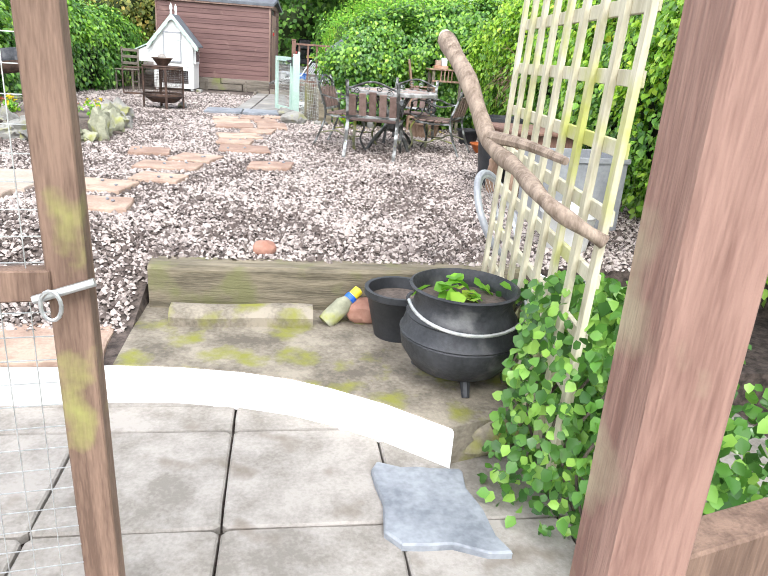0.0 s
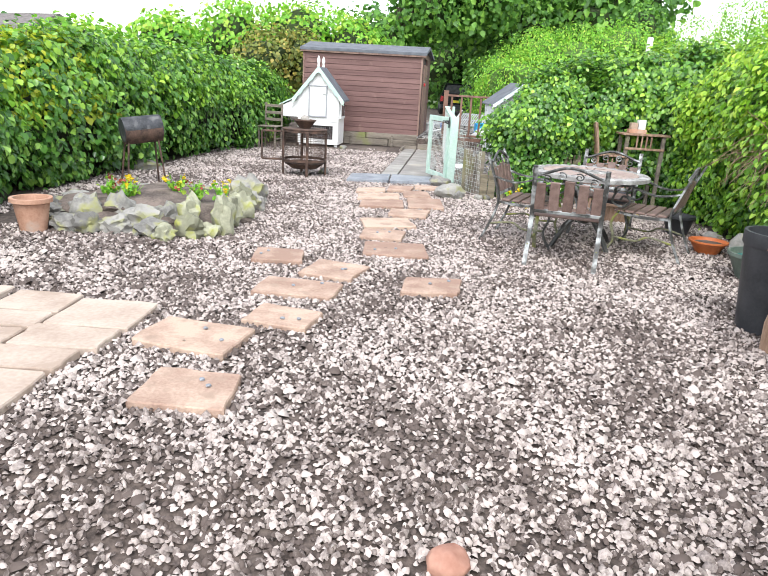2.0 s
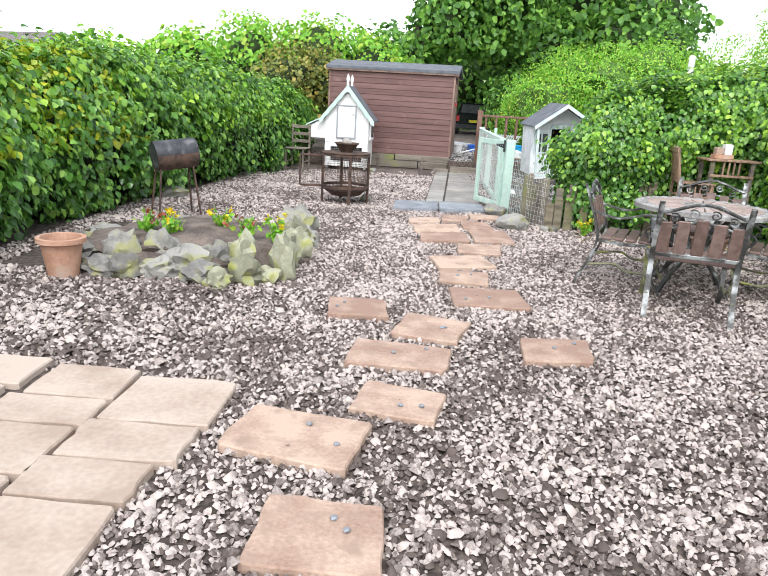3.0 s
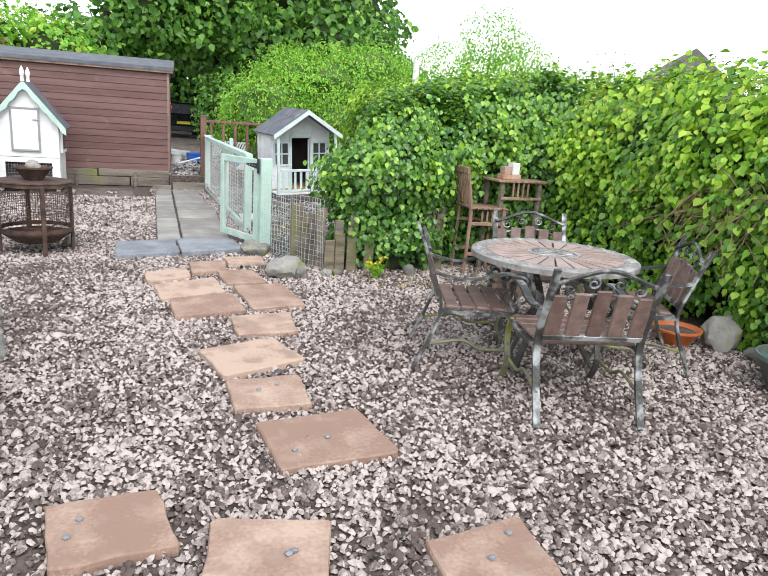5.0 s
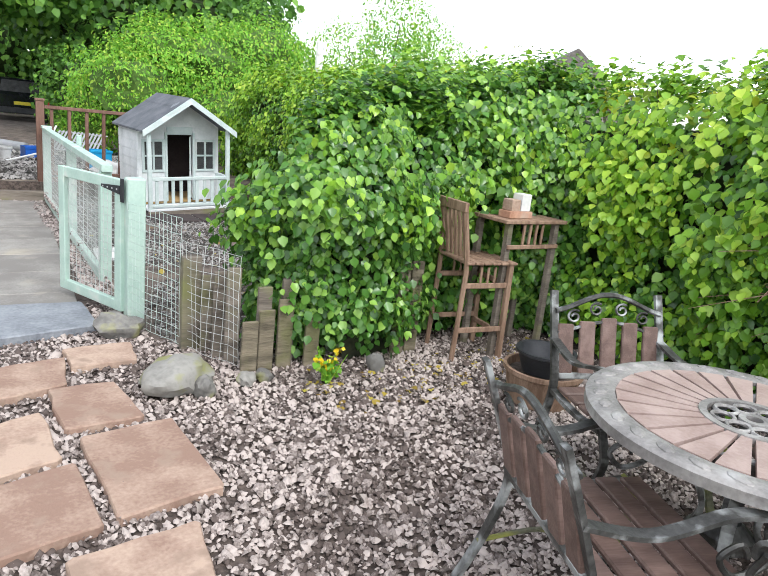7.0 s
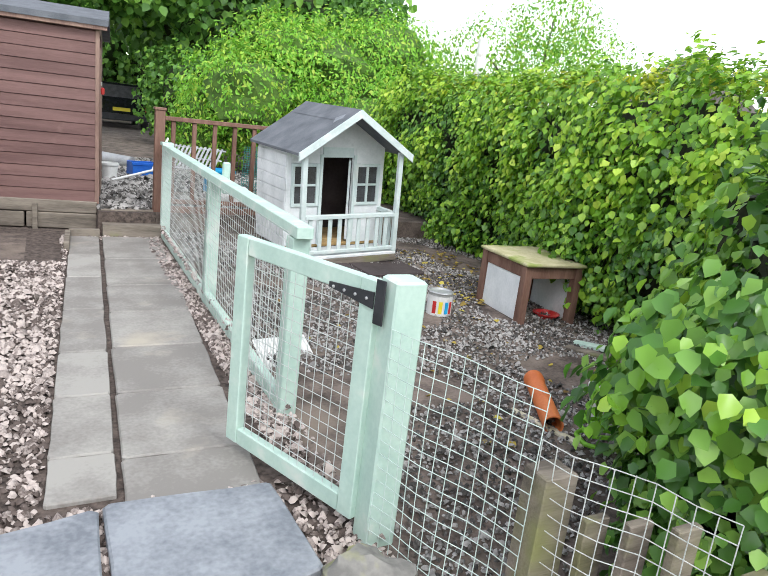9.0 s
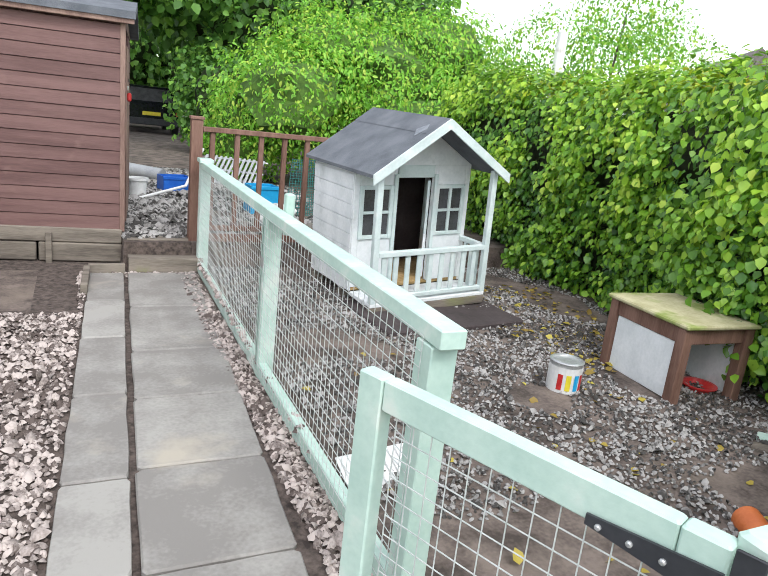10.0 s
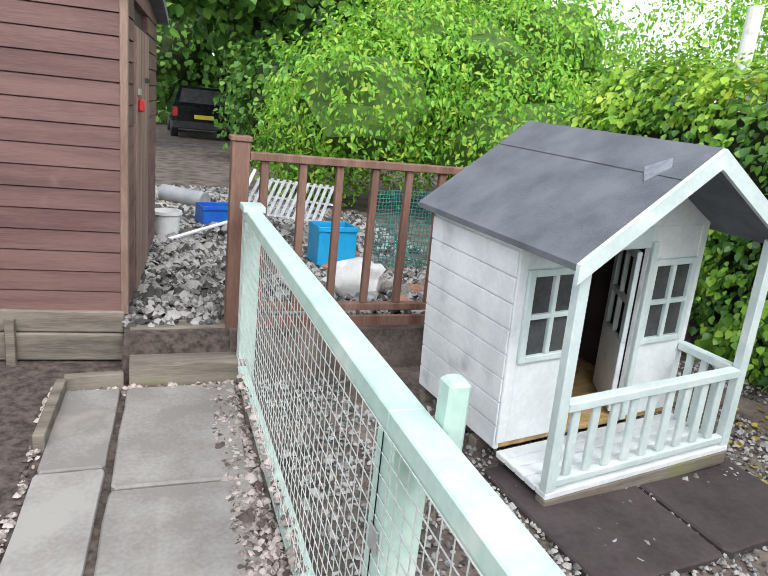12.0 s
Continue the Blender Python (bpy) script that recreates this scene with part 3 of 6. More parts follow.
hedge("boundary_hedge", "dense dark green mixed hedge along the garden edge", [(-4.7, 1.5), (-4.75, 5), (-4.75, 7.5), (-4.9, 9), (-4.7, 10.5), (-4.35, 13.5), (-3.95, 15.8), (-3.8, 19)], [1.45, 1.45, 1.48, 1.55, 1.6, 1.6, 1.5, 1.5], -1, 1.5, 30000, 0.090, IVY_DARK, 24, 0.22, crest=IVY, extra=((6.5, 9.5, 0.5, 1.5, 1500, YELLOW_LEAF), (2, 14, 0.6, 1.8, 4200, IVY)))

tree("deciduous_tree", "large spreading green tree behind the garden", (5.0, 33, 0.2), 4, [(-3, 0, 5.0, 2.6, 2.2), (0, 0.5, 6.2, 3.2, 2.8), (3.0, 0, 5.2, 2.6, 2.2), (-1.5, -0.8, 3.6, 2.6, 1.8), (1.8, -1, 3.8, 2.6, 1.8), (0, 0, 8.6, 2.4, 2.0)], 17000, 0.26, TREE, 31, trunk_r=0.3)
tree("deciduous_tree", "tall dark green tree behind the shed", (-1.4, 28.5, 0.2), 4, [(1.2, 0, 4.3, 1.5, 1.8), (3.0, 0.5, 5.4, 2.0, 2.4), (2.6, -0.4, 7.4, 1.6, 1.8), (-0.8, 0, 2.6, 1.6, 1.4)], 11000, 0.22, TREE, 32, trunk_r=0.26)
tree("bushy_tree", "green and olive bushy tree beyond the hedge", (-6.2, 23.5, 0), 2.2, [(0, 0, 2.4, 1.5, 1.4), (-1.7, 0.3, 1.9, 1.3, 1.1), (1.9, 0.2, 2.6, 1.5, 1.2), (3.4, 0.4, 2.3, 1.3, 1.2)], 9000, 0.13, FEATHER, 33)
tree("bushy_tree", "olive tinged bush beyond the hedge", (-4.6, 20.8, 0), 1.5, [(0, 0, 1.7, 1.0, 1.1), (0.9, 0.3, 1.9, 0.8, 0.9)], 3600, 0.11, OLIVE, 34)
tree("bushy_tree", "light green tree over the far end of the hedge", (-7.2, 15.5, 0), 1.6, [(0, 0, 1.6, 1.1, 0.8), (0.9, 2.2, 1.9, 0.9, 0.9)], 4500, 0.12, FEATHER, 35)
tree("shrub", "bright feathery green shrub beyond the fence", (4.2, 23.0, 0.1), 1.0, [(0, 0, 1.9, 2.0, 1.35), (-1.7, -0.6, 1.5, 1.3, 1.15), (2.3, 0.4, 1.8, 1.9, 1.25), (0.4, -1.2, 1.2, 1.7, 1.0), (-2.3, -0.1, 0.9, 0.8, 0.9), (3.6, -0.6, 1.3, 1.5, 1.2), (-0.9, 0, 2.35, 1.1, 0.9), (1.2, -0.3, 2.6, 1.2, 0.9)], 42000, 0.085, FEATHER, 36, "shrub", 0.55, inner=SHRUB_SHADE, trunk_r=0.1)
tree("shrub", "dark shrub at the end of the raised yard", (2.3, 27.5, 0.1), 0.9, [(0, 0, 1.3, 1.1, 1.3), (1.6, 0.5, 1.6, 1.2, 1.4)], 4500, 0.13, TREE, 37, "shrub", trunk_r=0.08)
tree("thicket", "dark green thicket closing the view behind the car", (1.0, 40, 0), 1.5, [(-3.5, 0, 2.4, 2.4, 2.6), (-0.5, 0, 2.6, 2.4, 2.8), (2.8, 0, 2.4, 2.4, 2.6)], 6500, 0.24, TREE, 41, "shrub", trunk_r=0.12)
tree("airy_tree", "thin pale green tree with twiggy crown", (8.4, 21.7, 0), 2.4, [(0.2, 0, 3.85, 0.95, 0.8), (-1.1, 0.3, 3.0, 1.0, 0.8), (1.2, 0, 3.2, 1.1, 0.9), (0.3, 0, 2.9, 1.4, 0.8)], 9500, 0.075, FEATHER, 38, core=0, trunk_r=0.08, slim=0.6)
tree("deciduous_tree", "small green tree beyond the ivy hedge", (7.5, 27.8, 0), 2.2, [(0, 0, 3.7, 0.9, 1.1), (0.5, 0, 2.6, 1.4, 1.4), (-0.8, 0, 2.8, 0.9, 1.0)], 5600, 0.13, TREE, 39, trunk_r=0.1)


def twiggy_shrub(m, seed):
    """Bare upright forked twigs with a few leaves."""
    r = np.random.default_rng(seed)
    root = thing("airy_tree", "bare twiggy shrub rising over the ivy hedge", "shrub", m)
    sh, tips = Shape(), []
    for _ in range(16):
        a = Vector((r.normal(0, 0.25), r.normal(0, 0.25), 0))
        b = a + Vector((r.normal(0, 0.35), r.normal(0, 0.35), r.uniform(2.2, 3.0)))
        sh.tube(curve(a, a.lerp(b, 0.5) + Vector((r.normal(0, .08), r.normal(0, .08), 0)), b, steps=3), [0.028 - 0.003 * i for i in range(7)], 5)
        for _ in range(6):
            c = a.lerp(b, r.uniform(0.55, 1.0))
            e = c + Vector((r.normal(0, 0.22), r.normal(0, 0.22), r.uniform(0.35, 0.95)))
            sh.tube([c, c.lerp(e, 0.5) + Vector((r.normal(0, .05), r.normal(0, .05), 0)), e], [0.012, 0.009, 0.005], 4)
            tips.append(e)
    tagged(part("twigs", sh, BARK, root), kind="stuff")
    pp = np.array([t + Vector(r.normal(0, 0.12, 3)) for t in tips for _ in range(4)])
    leaves("leaves", pp, r.normal(0, 1, pp.shape), 0.05, OLIVE, root, r)


twiggy_shrub(pose(10.9, 19.8, 0), 40)
twiggy_shrub(pose(12.6, 17.6, 0, 0, 0, 60), 43)


# ---- paving ----
def slab(sh, quad, z0, z1, r, wob=0.012):
    """A flagstone: four measured corners softened into a worn outline with a chamfered edge."""
    q = [Vector((*p, 0)) for p in quad]
    out = []
    for i in range(4):
        a, b = q[i], q[(i + 1) % 4]
        for k in (0.03, 0.28, 0.52, 0.76, 0.97):
            p = a.lerp(b, k)
            out.append(p + Vector((r.normal(0, wob * 0.4), r.normal(0, wob * 0.4), 0)))
    c = sum(q, Vector()) / 4
    ins = [c + (p - c) * 0.975 for p in out]
    return sh.rings([[(p.x, p.y, z0) for p in out], [(p.x, p.y, z1 - 0.008) for p in out], [(p.x, p.y, z1) for p in ins]])


STEPS = (
    ((-1.45, 4.43), (-1.44, 4.80), (-1.02, 4.78), (-1.0, 4.41)), ((-1.74, 5.12), (-1.66, 5.50), (-1.11, 5.39), (-1.19, 4.99)),
    ((-1.23, 5.53), (-1.17, 5.86), (-0.76, 5.76), (-0.84, 5.45)), ((-1.33, 6.09), (-1.28, 6.46), (-0.71, 6.40), (-0.76, 6.06)),
    ((-1.53, 6.90), (-1.56, 7.29), (-1.17, 7.30), (-1.11, 6.92)), ((-1.09, 6.62), (-0.99, 7.04), (-0.57, 6.92), (-0.68, 6.51)),
    ((-0.30, 6.30), (-0.27, 6.69), (0.16, 6.73), (0.12, 6.35)), ((-0.66, 7.32), (-0.68, 7.78), (-0.13, 7.82), (-0.09, 7.34)),
    ((-0.76, 7.96), (-0.74, 8.34), (-0.32, 8.33), (-0.34, 7.94)), ((-0.74, 8.41), (-0.82, 8.86), (-0.32, 9.03), (-0.21, 8.58)),
    ((-0.54, 9.11), (-0.53, 9.53), (-0.06, 9.57), (-0.11, 9.12)), ((-0.33, 9.70), (-0.36, 10.40), (0.08, 10.45), (0.11, 9.76)),
    ((-0.91, 9.60), (-0.92, 10.02), (-0.40, 10.18), (-0.38, 9.68)), ((-0.98, 10.08), (-1.0, 10.52), (-0.47, 10.72), (-0.45, 10.22)),
    ((-0.40, 10.49), (-0.42, 10.98), (-0.08, 10.98), (-0.04, 10.50)), ((-1.06, 10.58), (-1.06, 10.95), (-0.69, 11.15), (-0.67, 10.80)),
    ((-0.65, 10.92), (-0.64, 11.35), (-0.28, 11.42), (-0.32, 11.02)), ((-0.26, 11.24), (-0.27, 11.56), (0.12, 11.58), (0.10, 11.27)))
for q in STEPS:
    single("stepping_stone", slab(Shape(), q, -0.03, 0.035, rng), SAND, "worn pinkish sandstone stepping slab set in gravel", "stepping stone", group="stepping stones through the gravel")

patio = thing("patio_flags", "buff sandstone flagged patio beside the gravel", "paving", kind="structure")
for x0, x1, y0, y1 in ((-2.36, -1.94, 3.55, 4.12), (-2.36, -1.93, 4.14, 4.66), (-2.36, -1.92, 4.68, 4.93), (-2.33, -1.84, 4.95, 5.24), (-2.30, -1.81, 5.26, 5.72), (-2.88, -2.38, 3.55, 4.1), (-2.88, -2.38, 4.12, 4.78), (-2.84, -2.35, 4.80, 5.16), (-2.80, -2.33, 5.18, 5.42), (-2.75, -2.32, 5.44, 5.78), (-3.4, -2.9, 3.55, 4.4), (-3.4, -2.9, 4.42, 5.0), (-3.35, -2.86, 5.02, 5.5), (-3.3, -2.82, 5.52, 5.84), (-3.95, -3.42, 3.55, 4.6), (-3.95, -3.42, 4.62, 5.3), (-3.9, -3.37, 5.32, 5.9)):
    part("flagstone", slab(Shape(), ((x0, y0), (x0, y1), (x1, y1), (x1, y0)), -0.03, 0.03, rng), FLAG, patio)

path = thing("paved_path", "path of grey concrete pavers along the wire fence", "paving", kind="structure")
yl = [12.60, 12.94, 13.55, 14.16, 14.99, 15.85, 16.65, 17.45]
yr = [12.50, 12.87, 13.54, 14.21, 14.90, 15.58, 16.47, 17.45]
for i in range(7):
    f = lambda y, a, b: a + (b - a) * (y - 12.5) / 4.95
    part("paver", slab(Shape(), [(f(yl[i], -0.86, -0.61) + 0.004, yl[i] + 0.006), (f(yl[i + 1], -0.86, -0.61), yl[i + 1] - 0.006), (f(yl[i + 1], -0.59, -0.33) - 0.012, yl[i + 1] - 0.006), (f(yl[i], -0.59, -0.33) - 0.012, yl[i] + 0.006)], -0.04, 0.012, rng, 0.006), PAVER, path)
    part("paver", slab(Shape(), [(f(yr[i], -0.58, -0.31) + 0.008, yr[i] + 0.006), (f(yr[i + 1], -0.58, -0.31), yr[i + 1] - 0.006), (f(yr[i + 1], -0.04, 0.26), yr[i + 1] - 0.006), (f(yr[i], -0.04, 0.26), yr[i] + 0.006)], -0.04, 0.014, rng, 0.006), PAVER, path)
for q in (((-1.30, 11.65), (-1.30, 12.35), (-0.68, 12.48), (-0.68, 11.78)), ((-0.66, 11.78), (-0.66, 12.5), (-0.02, 12.48), (0.0, 11.92))):
    part("paver", slab(Shape(), q, -0.02, 0.05, rng, 0.006), SLATE, path, "blue grey slab")

low = thing("lower_patio", "pale concrete slabs of the lower patio", "paving", kind="structure")
for i in range(-3, 4):
    for j in range(-3, 3):
        x0, y0 = -0.14 + 0.62 * i, 1.72 + 0.62 * j
        part("concrete_slab", slab(Shape(), ((x0, y0), (x0, min(y0 + 0.61, 2.54)), (x0 + 0.61, min(y0 + 0.61, 2.54)), (x0 + 0.61, y0)), -0.46, -0.42, rng, 0.004), PATIO, low)
part("broken_slate", slab(Shape(), ((0.45, 1.55), (0.42, 2.02), (0.78, 1.98), (0.82, 1.5)), -0.42, -0.39, rng, 0.05), SLATE, low, "broken grey slate piece")

# The step up: a mossy ledge with a white painted riser, bowed at one end.
edge = [(-1.9, 2.56), (-0.95, 2.56), (-0.69, 2.58), (-0.40, 2.57), (-0.12, 2.52), (0.1, 2.45), (0.28, 2.36), (0.5, 2.22), (0.74, 2.02)]
step = thing("garden_step", "mossy stone garden step with white painted riser", "step", kind="structure")
part("ledge", Shape().prism([(-0.69, 3.38), (-0.69, 2.62)] + [(x, y + 0.03) for x, y in edge[3:]] + [(1.2, 2.2), (1.35, 3.38)], -0.5, -0.245), MOSSY, step)
part("riser", Shape().prism([(x, y + 0.04) for x, y in edge][::-1] + [(x, y) for x, y in edge], -0.43, -0.252), WHITE, step, "thick white paint")
part("side_slab", slab(Shape(), ((-1.85, 2.62), (-1.85, 3.12), (-0.80, 3.10), (-0.74, 2.64)), -0.4, -0.235, rng), SAND, step, "pinkish slab")
sl = Shape()
sl.rings([[(x, y0 + 0.10 * ((x - 0.3) / 1.0) ** 2 * (0.6 if x > 0.3 else 0.1), z) for y0, z in ((3.30, -0.26), (3.29, -0.02), (3.31, 0.0), (3.45, 0.005), (3.47, -0.02), (3.47, -0.26))] for x in [-0.66 + 0.12 * i for i in range(19)]])
single("sleeper", sl, SLEEPER, "weathered green-grey timber sleeper edging the gravel", "sleeper")


# ---- shed ----
def shed():
    root = thing("shed", "brown stained timber shed with horizontal cladding and felt roof", "shed", pose(-0.33, 17.9, 0, 0, 0, -5))
    w, d, h = 2.82, 2.2, 2.12
    body = Shape()
    body.prism([(-w + 0.02, 0.03), (-0.03, 0.03), (-0.03, d), (-w + 0.02, d)], 0.25, h)
    part("carcass", body, DARK, root)
    bh = 0.117
    for i in range(16):
        z = 0.30 + bh * i
        b = Shape().rings([[(x, -0.012, z), (x, -0.006, z + bh * 0.93), (x, 0.012, z + bh), (x, 0.03, z + bh), (x, 0.03, z)] for x in (-w, -w * 0.5, -0.02)])
        part("board", b, SHED, root)
        e = Shape().rings([[(0.012, y, z), (0.006, y, z + bh * 0.93), (-0.012, y, z + bh), (-0.03, y, z + bh), (-0.03, y, z)] for y in ((0.04, 0.42) if z < 1.95 else (0.04, d))])
        part("board", e, SHED, root)
        if z < 1.95:
            part("board", Shape().rings([[(0.012, y, z), (0.006, y, z + bh * 0.93), (-0.012, y, z + bh), (-0.03, y, z + bh), (-0.03, y, z)] for y in (1.32, d)]), SHED, root)
    part("corner_trim", Shape().box(-0.022, 0.02, -0.02, 0.035, 0.28, h - 0.02), SHED_TRIM, root)
    part("corner_trim", Shape().box(-w - 0.02, -w + 0.02, -0.02, 0.03, 0.28, h - 0.02), SHED_TRIM, root)
    door = part("door", Shape().box(-0.01, 0.012, 0.45, 1.29, 0.28, 1.92), SHED_TRIM, root, "faded brown plank door")
    for k in range(6):
        part("plank", Shape().box(0.012, 0.022, 0.455 + 0.139 * k, 0.588 + 0.139 * k, 0.29, 1.91, cut=0.004), SHED_TRIM, door)
    part("padlock", Shape().box(0.022, 0.06, 0.50, 0.56, 1.42, 1.50, cut=0.012), RED, door, "small red padlock")
    part("hasp", Shape().box(0.022, 0.035, 0.47, 0.62, 1.52, 1.56), STEEL, door)
    part("hinge", Shape().box(0.022, 0.028, 1.0, 1.28, 1.6, 1.63), BLACK, door)
    roof = Shape().rings([[(x, -0.09, h - 0.02), (x, -0.09, h + 0.04), (x, 0.9, h + 0.22), (x, d + 0.08, h + 0.02), (x, d + 0.08, h - 0.04), (x, 0.9, h + 0.15)] for x in (-w - 0.08, 0.10)])
    part("roof", roof, FELT, root, "grey mineral felt roof")
    part("fascia", Shape().box(-w - 0.07, 0.09, -0.075, -0.05, h - 0.06, h - 0.005), SHED_TRIM, root)
    for i, (x0, x1, z0, z1) in enumerate(((-w, -1.25, 0.16, 0.29), (-1.23, 0.0, 0.17, 0.30), (-w, -1.8, 0.0, 0.15), (-1.78, -0.7, 0.0, 0.16), (-0.68, 0.0, 0.0, 0.165))):
        part("plinth_board", Shape().box(x0, x1, -0.03 - 0.004 * i, 0.02, z0, z1, cut=0.008), WEATHERED, root)
    for x in (-1.62, -0.62):
        part("peg", Shape().box(x, x + 0.05, -0.09, -0.05, -0.05, 0.26), WEATHERED, root)
    return root


shed()
for y0, y1, z0, z1, x0, x1 in ((17.48, 17.62, -0.02, 0.13, -0.30, 0.33), (17.72, 17.84, 0.1, 0.255, -0.30, 0.36)):
    s = Shape().rings([[(x, y0, z0), (x, y0, z1 - 0.01 + 0.008 * math.sin(x * 17)), (x, y0 + 0.015, z1 + 0.006 * math.sin(x * 9)), (x, y1, z1), (x, y1, z0)] for x in np.linspace(x0, x1, 9)])
    single("timber_step", s, WEATHERED, "rotting weathered timber step up to the yard", "step", group="timber steps")
single("timber_edging", Shape().beam((-0.62, 17.48, 0.03), (-0.33, 17.50, 0.03), 0.05, 0.10), WEATHERED, "short weathered edging board on the ground", "edging")
single("timber_edging", Shape().beam((-0.66, 16.85, 0.03), (-0.63, 17.45, 0.03), 0.05, 0.09), WEATHERED, "mossy edging board along the gravel", "edging")


# ---- wire fence and gate of the run ----
def wire_panel(a, b, z0, z1, step, mat, parent, name="wire_mesh", sag=0.0, r=0.0016):
    """Welded wire between two uprights."""
    sh = Shape()
    a, b = Vector((*a, 0)), Vector((*b, 0))
    n = max(2, int((b - a).length / step))
    side = Vector((-(b - a).y, (b - a).x, 0)).normalized()
    spot = lambda u, z: a.lerp(b, u) + side * sag * math.sin(u * 9 + z * 4) + Vector((0, 0, z))
    for i in range(n + 1):
        sh.tube([spot(i / n, z0 + (z1 - z0) * k / 3) for k in range(4)], r, 4, False)
    m = int((z1 - z0) / step)
    for j in range(m + 1):
        sh.tube([spot(i / n, z0 + (z1 - z0) * j / m) for i in range(0, n + 1, 2)], r, 4, False)
    return tagged(part(name, sh, mat, parent), kind="stuff")


fence = thing("wire_fence", "pale mint painted timber fence with welded wire mesh", "fence")
POSTS = ((0.33, 17.55, 0.94), (0.29, 15.12, 0.94), (0.27, 13.18, 0.93))
for i, (x, y, h) in enumerate(POSTS):
    p = part("post", Shape().box(x - 0.045, x + 0.045, y - 0.05, y + 0.05, -0.05, h), MINT, fence)
part("stake", Shape().box(0.335, 0.385, 15.03, 15.09, 0.86, 1.09, cut=0.008), MINT, fence, "flaking mint stake behind the rail")
part("post_cap", Shape().box(0.27, 0.39, 17.47, 17.63, 0.985, 1.02), MINT, fence)
part("latch_plate", Shape().box(0.238, 0.244, 15.09, 15.14, 0.66, 0.72), STEEL, fence)
for (a, b) in ((POSTS[0], POSTS[1]), (POSTS[1], POSTS[2])):
    part("top_rail", Shape().beam((a[0], a[1] + (0.08 if a is POSTS[0] else 0), 0.965), (b[0], b[1] - (0.09 if b is POSTS[2] else 0), 0.965), 0.085, 0.06), MINT, fence)
    part("bottom_rail", Shape().beam((a[0] - 0.02, a[1], 0.05), (b[0] - 0.02, b[1], 0.05), 0.05, 0.09), MINT, fence)
    wire_panel((a[0] - 0.05, a[1]), (b[0] - 0.05, b[1]), 0.04, 0.95, 0.05, WIRE, fence)
near = thing("wire_fence", "loose wire mesh fence from mint post to low timbers", "fence")
part("post", Shape().box(0.20, 0.32, 12.02, 12.14, -0.05, 1.02, cut=0.008), MINT, near)
part("post", Shape().box(0.40, 0.52, 11.40, 11.50, -0.05, 0.62), WEATHERED, near, "bare weathered post")
wire_panel((0.20, 12.02), (0.40, 11.45), 0.03, 0.86, 0.05, MINT_WIRE, near, sag=0.01)
wire_panel((0.40, 11.45), (0.62, 10.98), 0.03, 0.72, 0.05, WIRE, near, sag=0.02)
for i in range(5):
    x, y = 0.50 + 0.04 * i + (0.12 * (i - 2) if i > 2 else 0), 11.32 - 0.11 * min(i, 3)
    part("pale", Shape().box(x, x + 0.09, y, y + 0.03, -0.03, 0.52 + 0.05 * (i % 3), pose(0, 0, 0)), WEATHERED, near)
for k, x in enumerate((0.62, 0.73, 0.86, 1.04, 1.72, 1.84)):
    part("pale", Shape().box(x, x + 0.10, 10.92 + 0.012 * (k % 3), 10.945 + 0.012 * (k % 3), -0.03, 0.66 if x > 1.6 else 0.33 + 0.06 * (k % 3)), SLEEPER, near)

gate = thing("wire_gate", "mint painted wooden gate with wire mesh standing open", "gate", look((0, 0, 0), (0, 1, 0)) @ Matrix())
gate.matrix_basis = pose(0.195, 12.13, 0, 0, 0, math.degrees(math.atan2(0.74, -0.29)))
GL = 0.80
part("stile", Shape().box(0, 0.075, -0.022, 0.022, 0.06, 1.0), MINT, gate)
part("stile", Shape().box(GL - 0.075, GL, -0.022, 0.022, 0.06, 1.0), MINT, gate)
part("rail", Shape().box(0.077, GL - 0.077, -0.02, 0.02, 0.925, 1.0), MINT, gate)
part("rail", Shape().box(0.077, GL - 0.077, -0.02, 0.02, 0.06, 0.135), MINT, gate)
wire_panel((0.07, 0.012), (GL - 0.07, 0.012), 0.13, 0.93, 0.05, WIRE, gate)
h = part("hinge", Shape().rings([[(0.0, 0.026, 0.90), (0.0, 0.026, 0.96), (0.22, 0.026, 0.945), (0.22, 0.026, 0.925)], [(0.0, 0.032, 0.90), (0.0, 0.032, 0.96), (0.22, 0.032, 0.945), (0.22, 0.032, 0.925)]]), BLACK, gate, "black tee hinge")
part("hinge_plate", Shape().box(-0.05, -0.006, 0.026, 0.032, 0.85, 1.01), BLACK, h)
for k in range(4):
    part("screw", Shape().lathe([(0.006, 0), (0.006, 0.004), (0.003, 0.006)], 8, pose(0.03 + 0.055 * k, 0.032, 0.932, -90), True), STEEL, h)


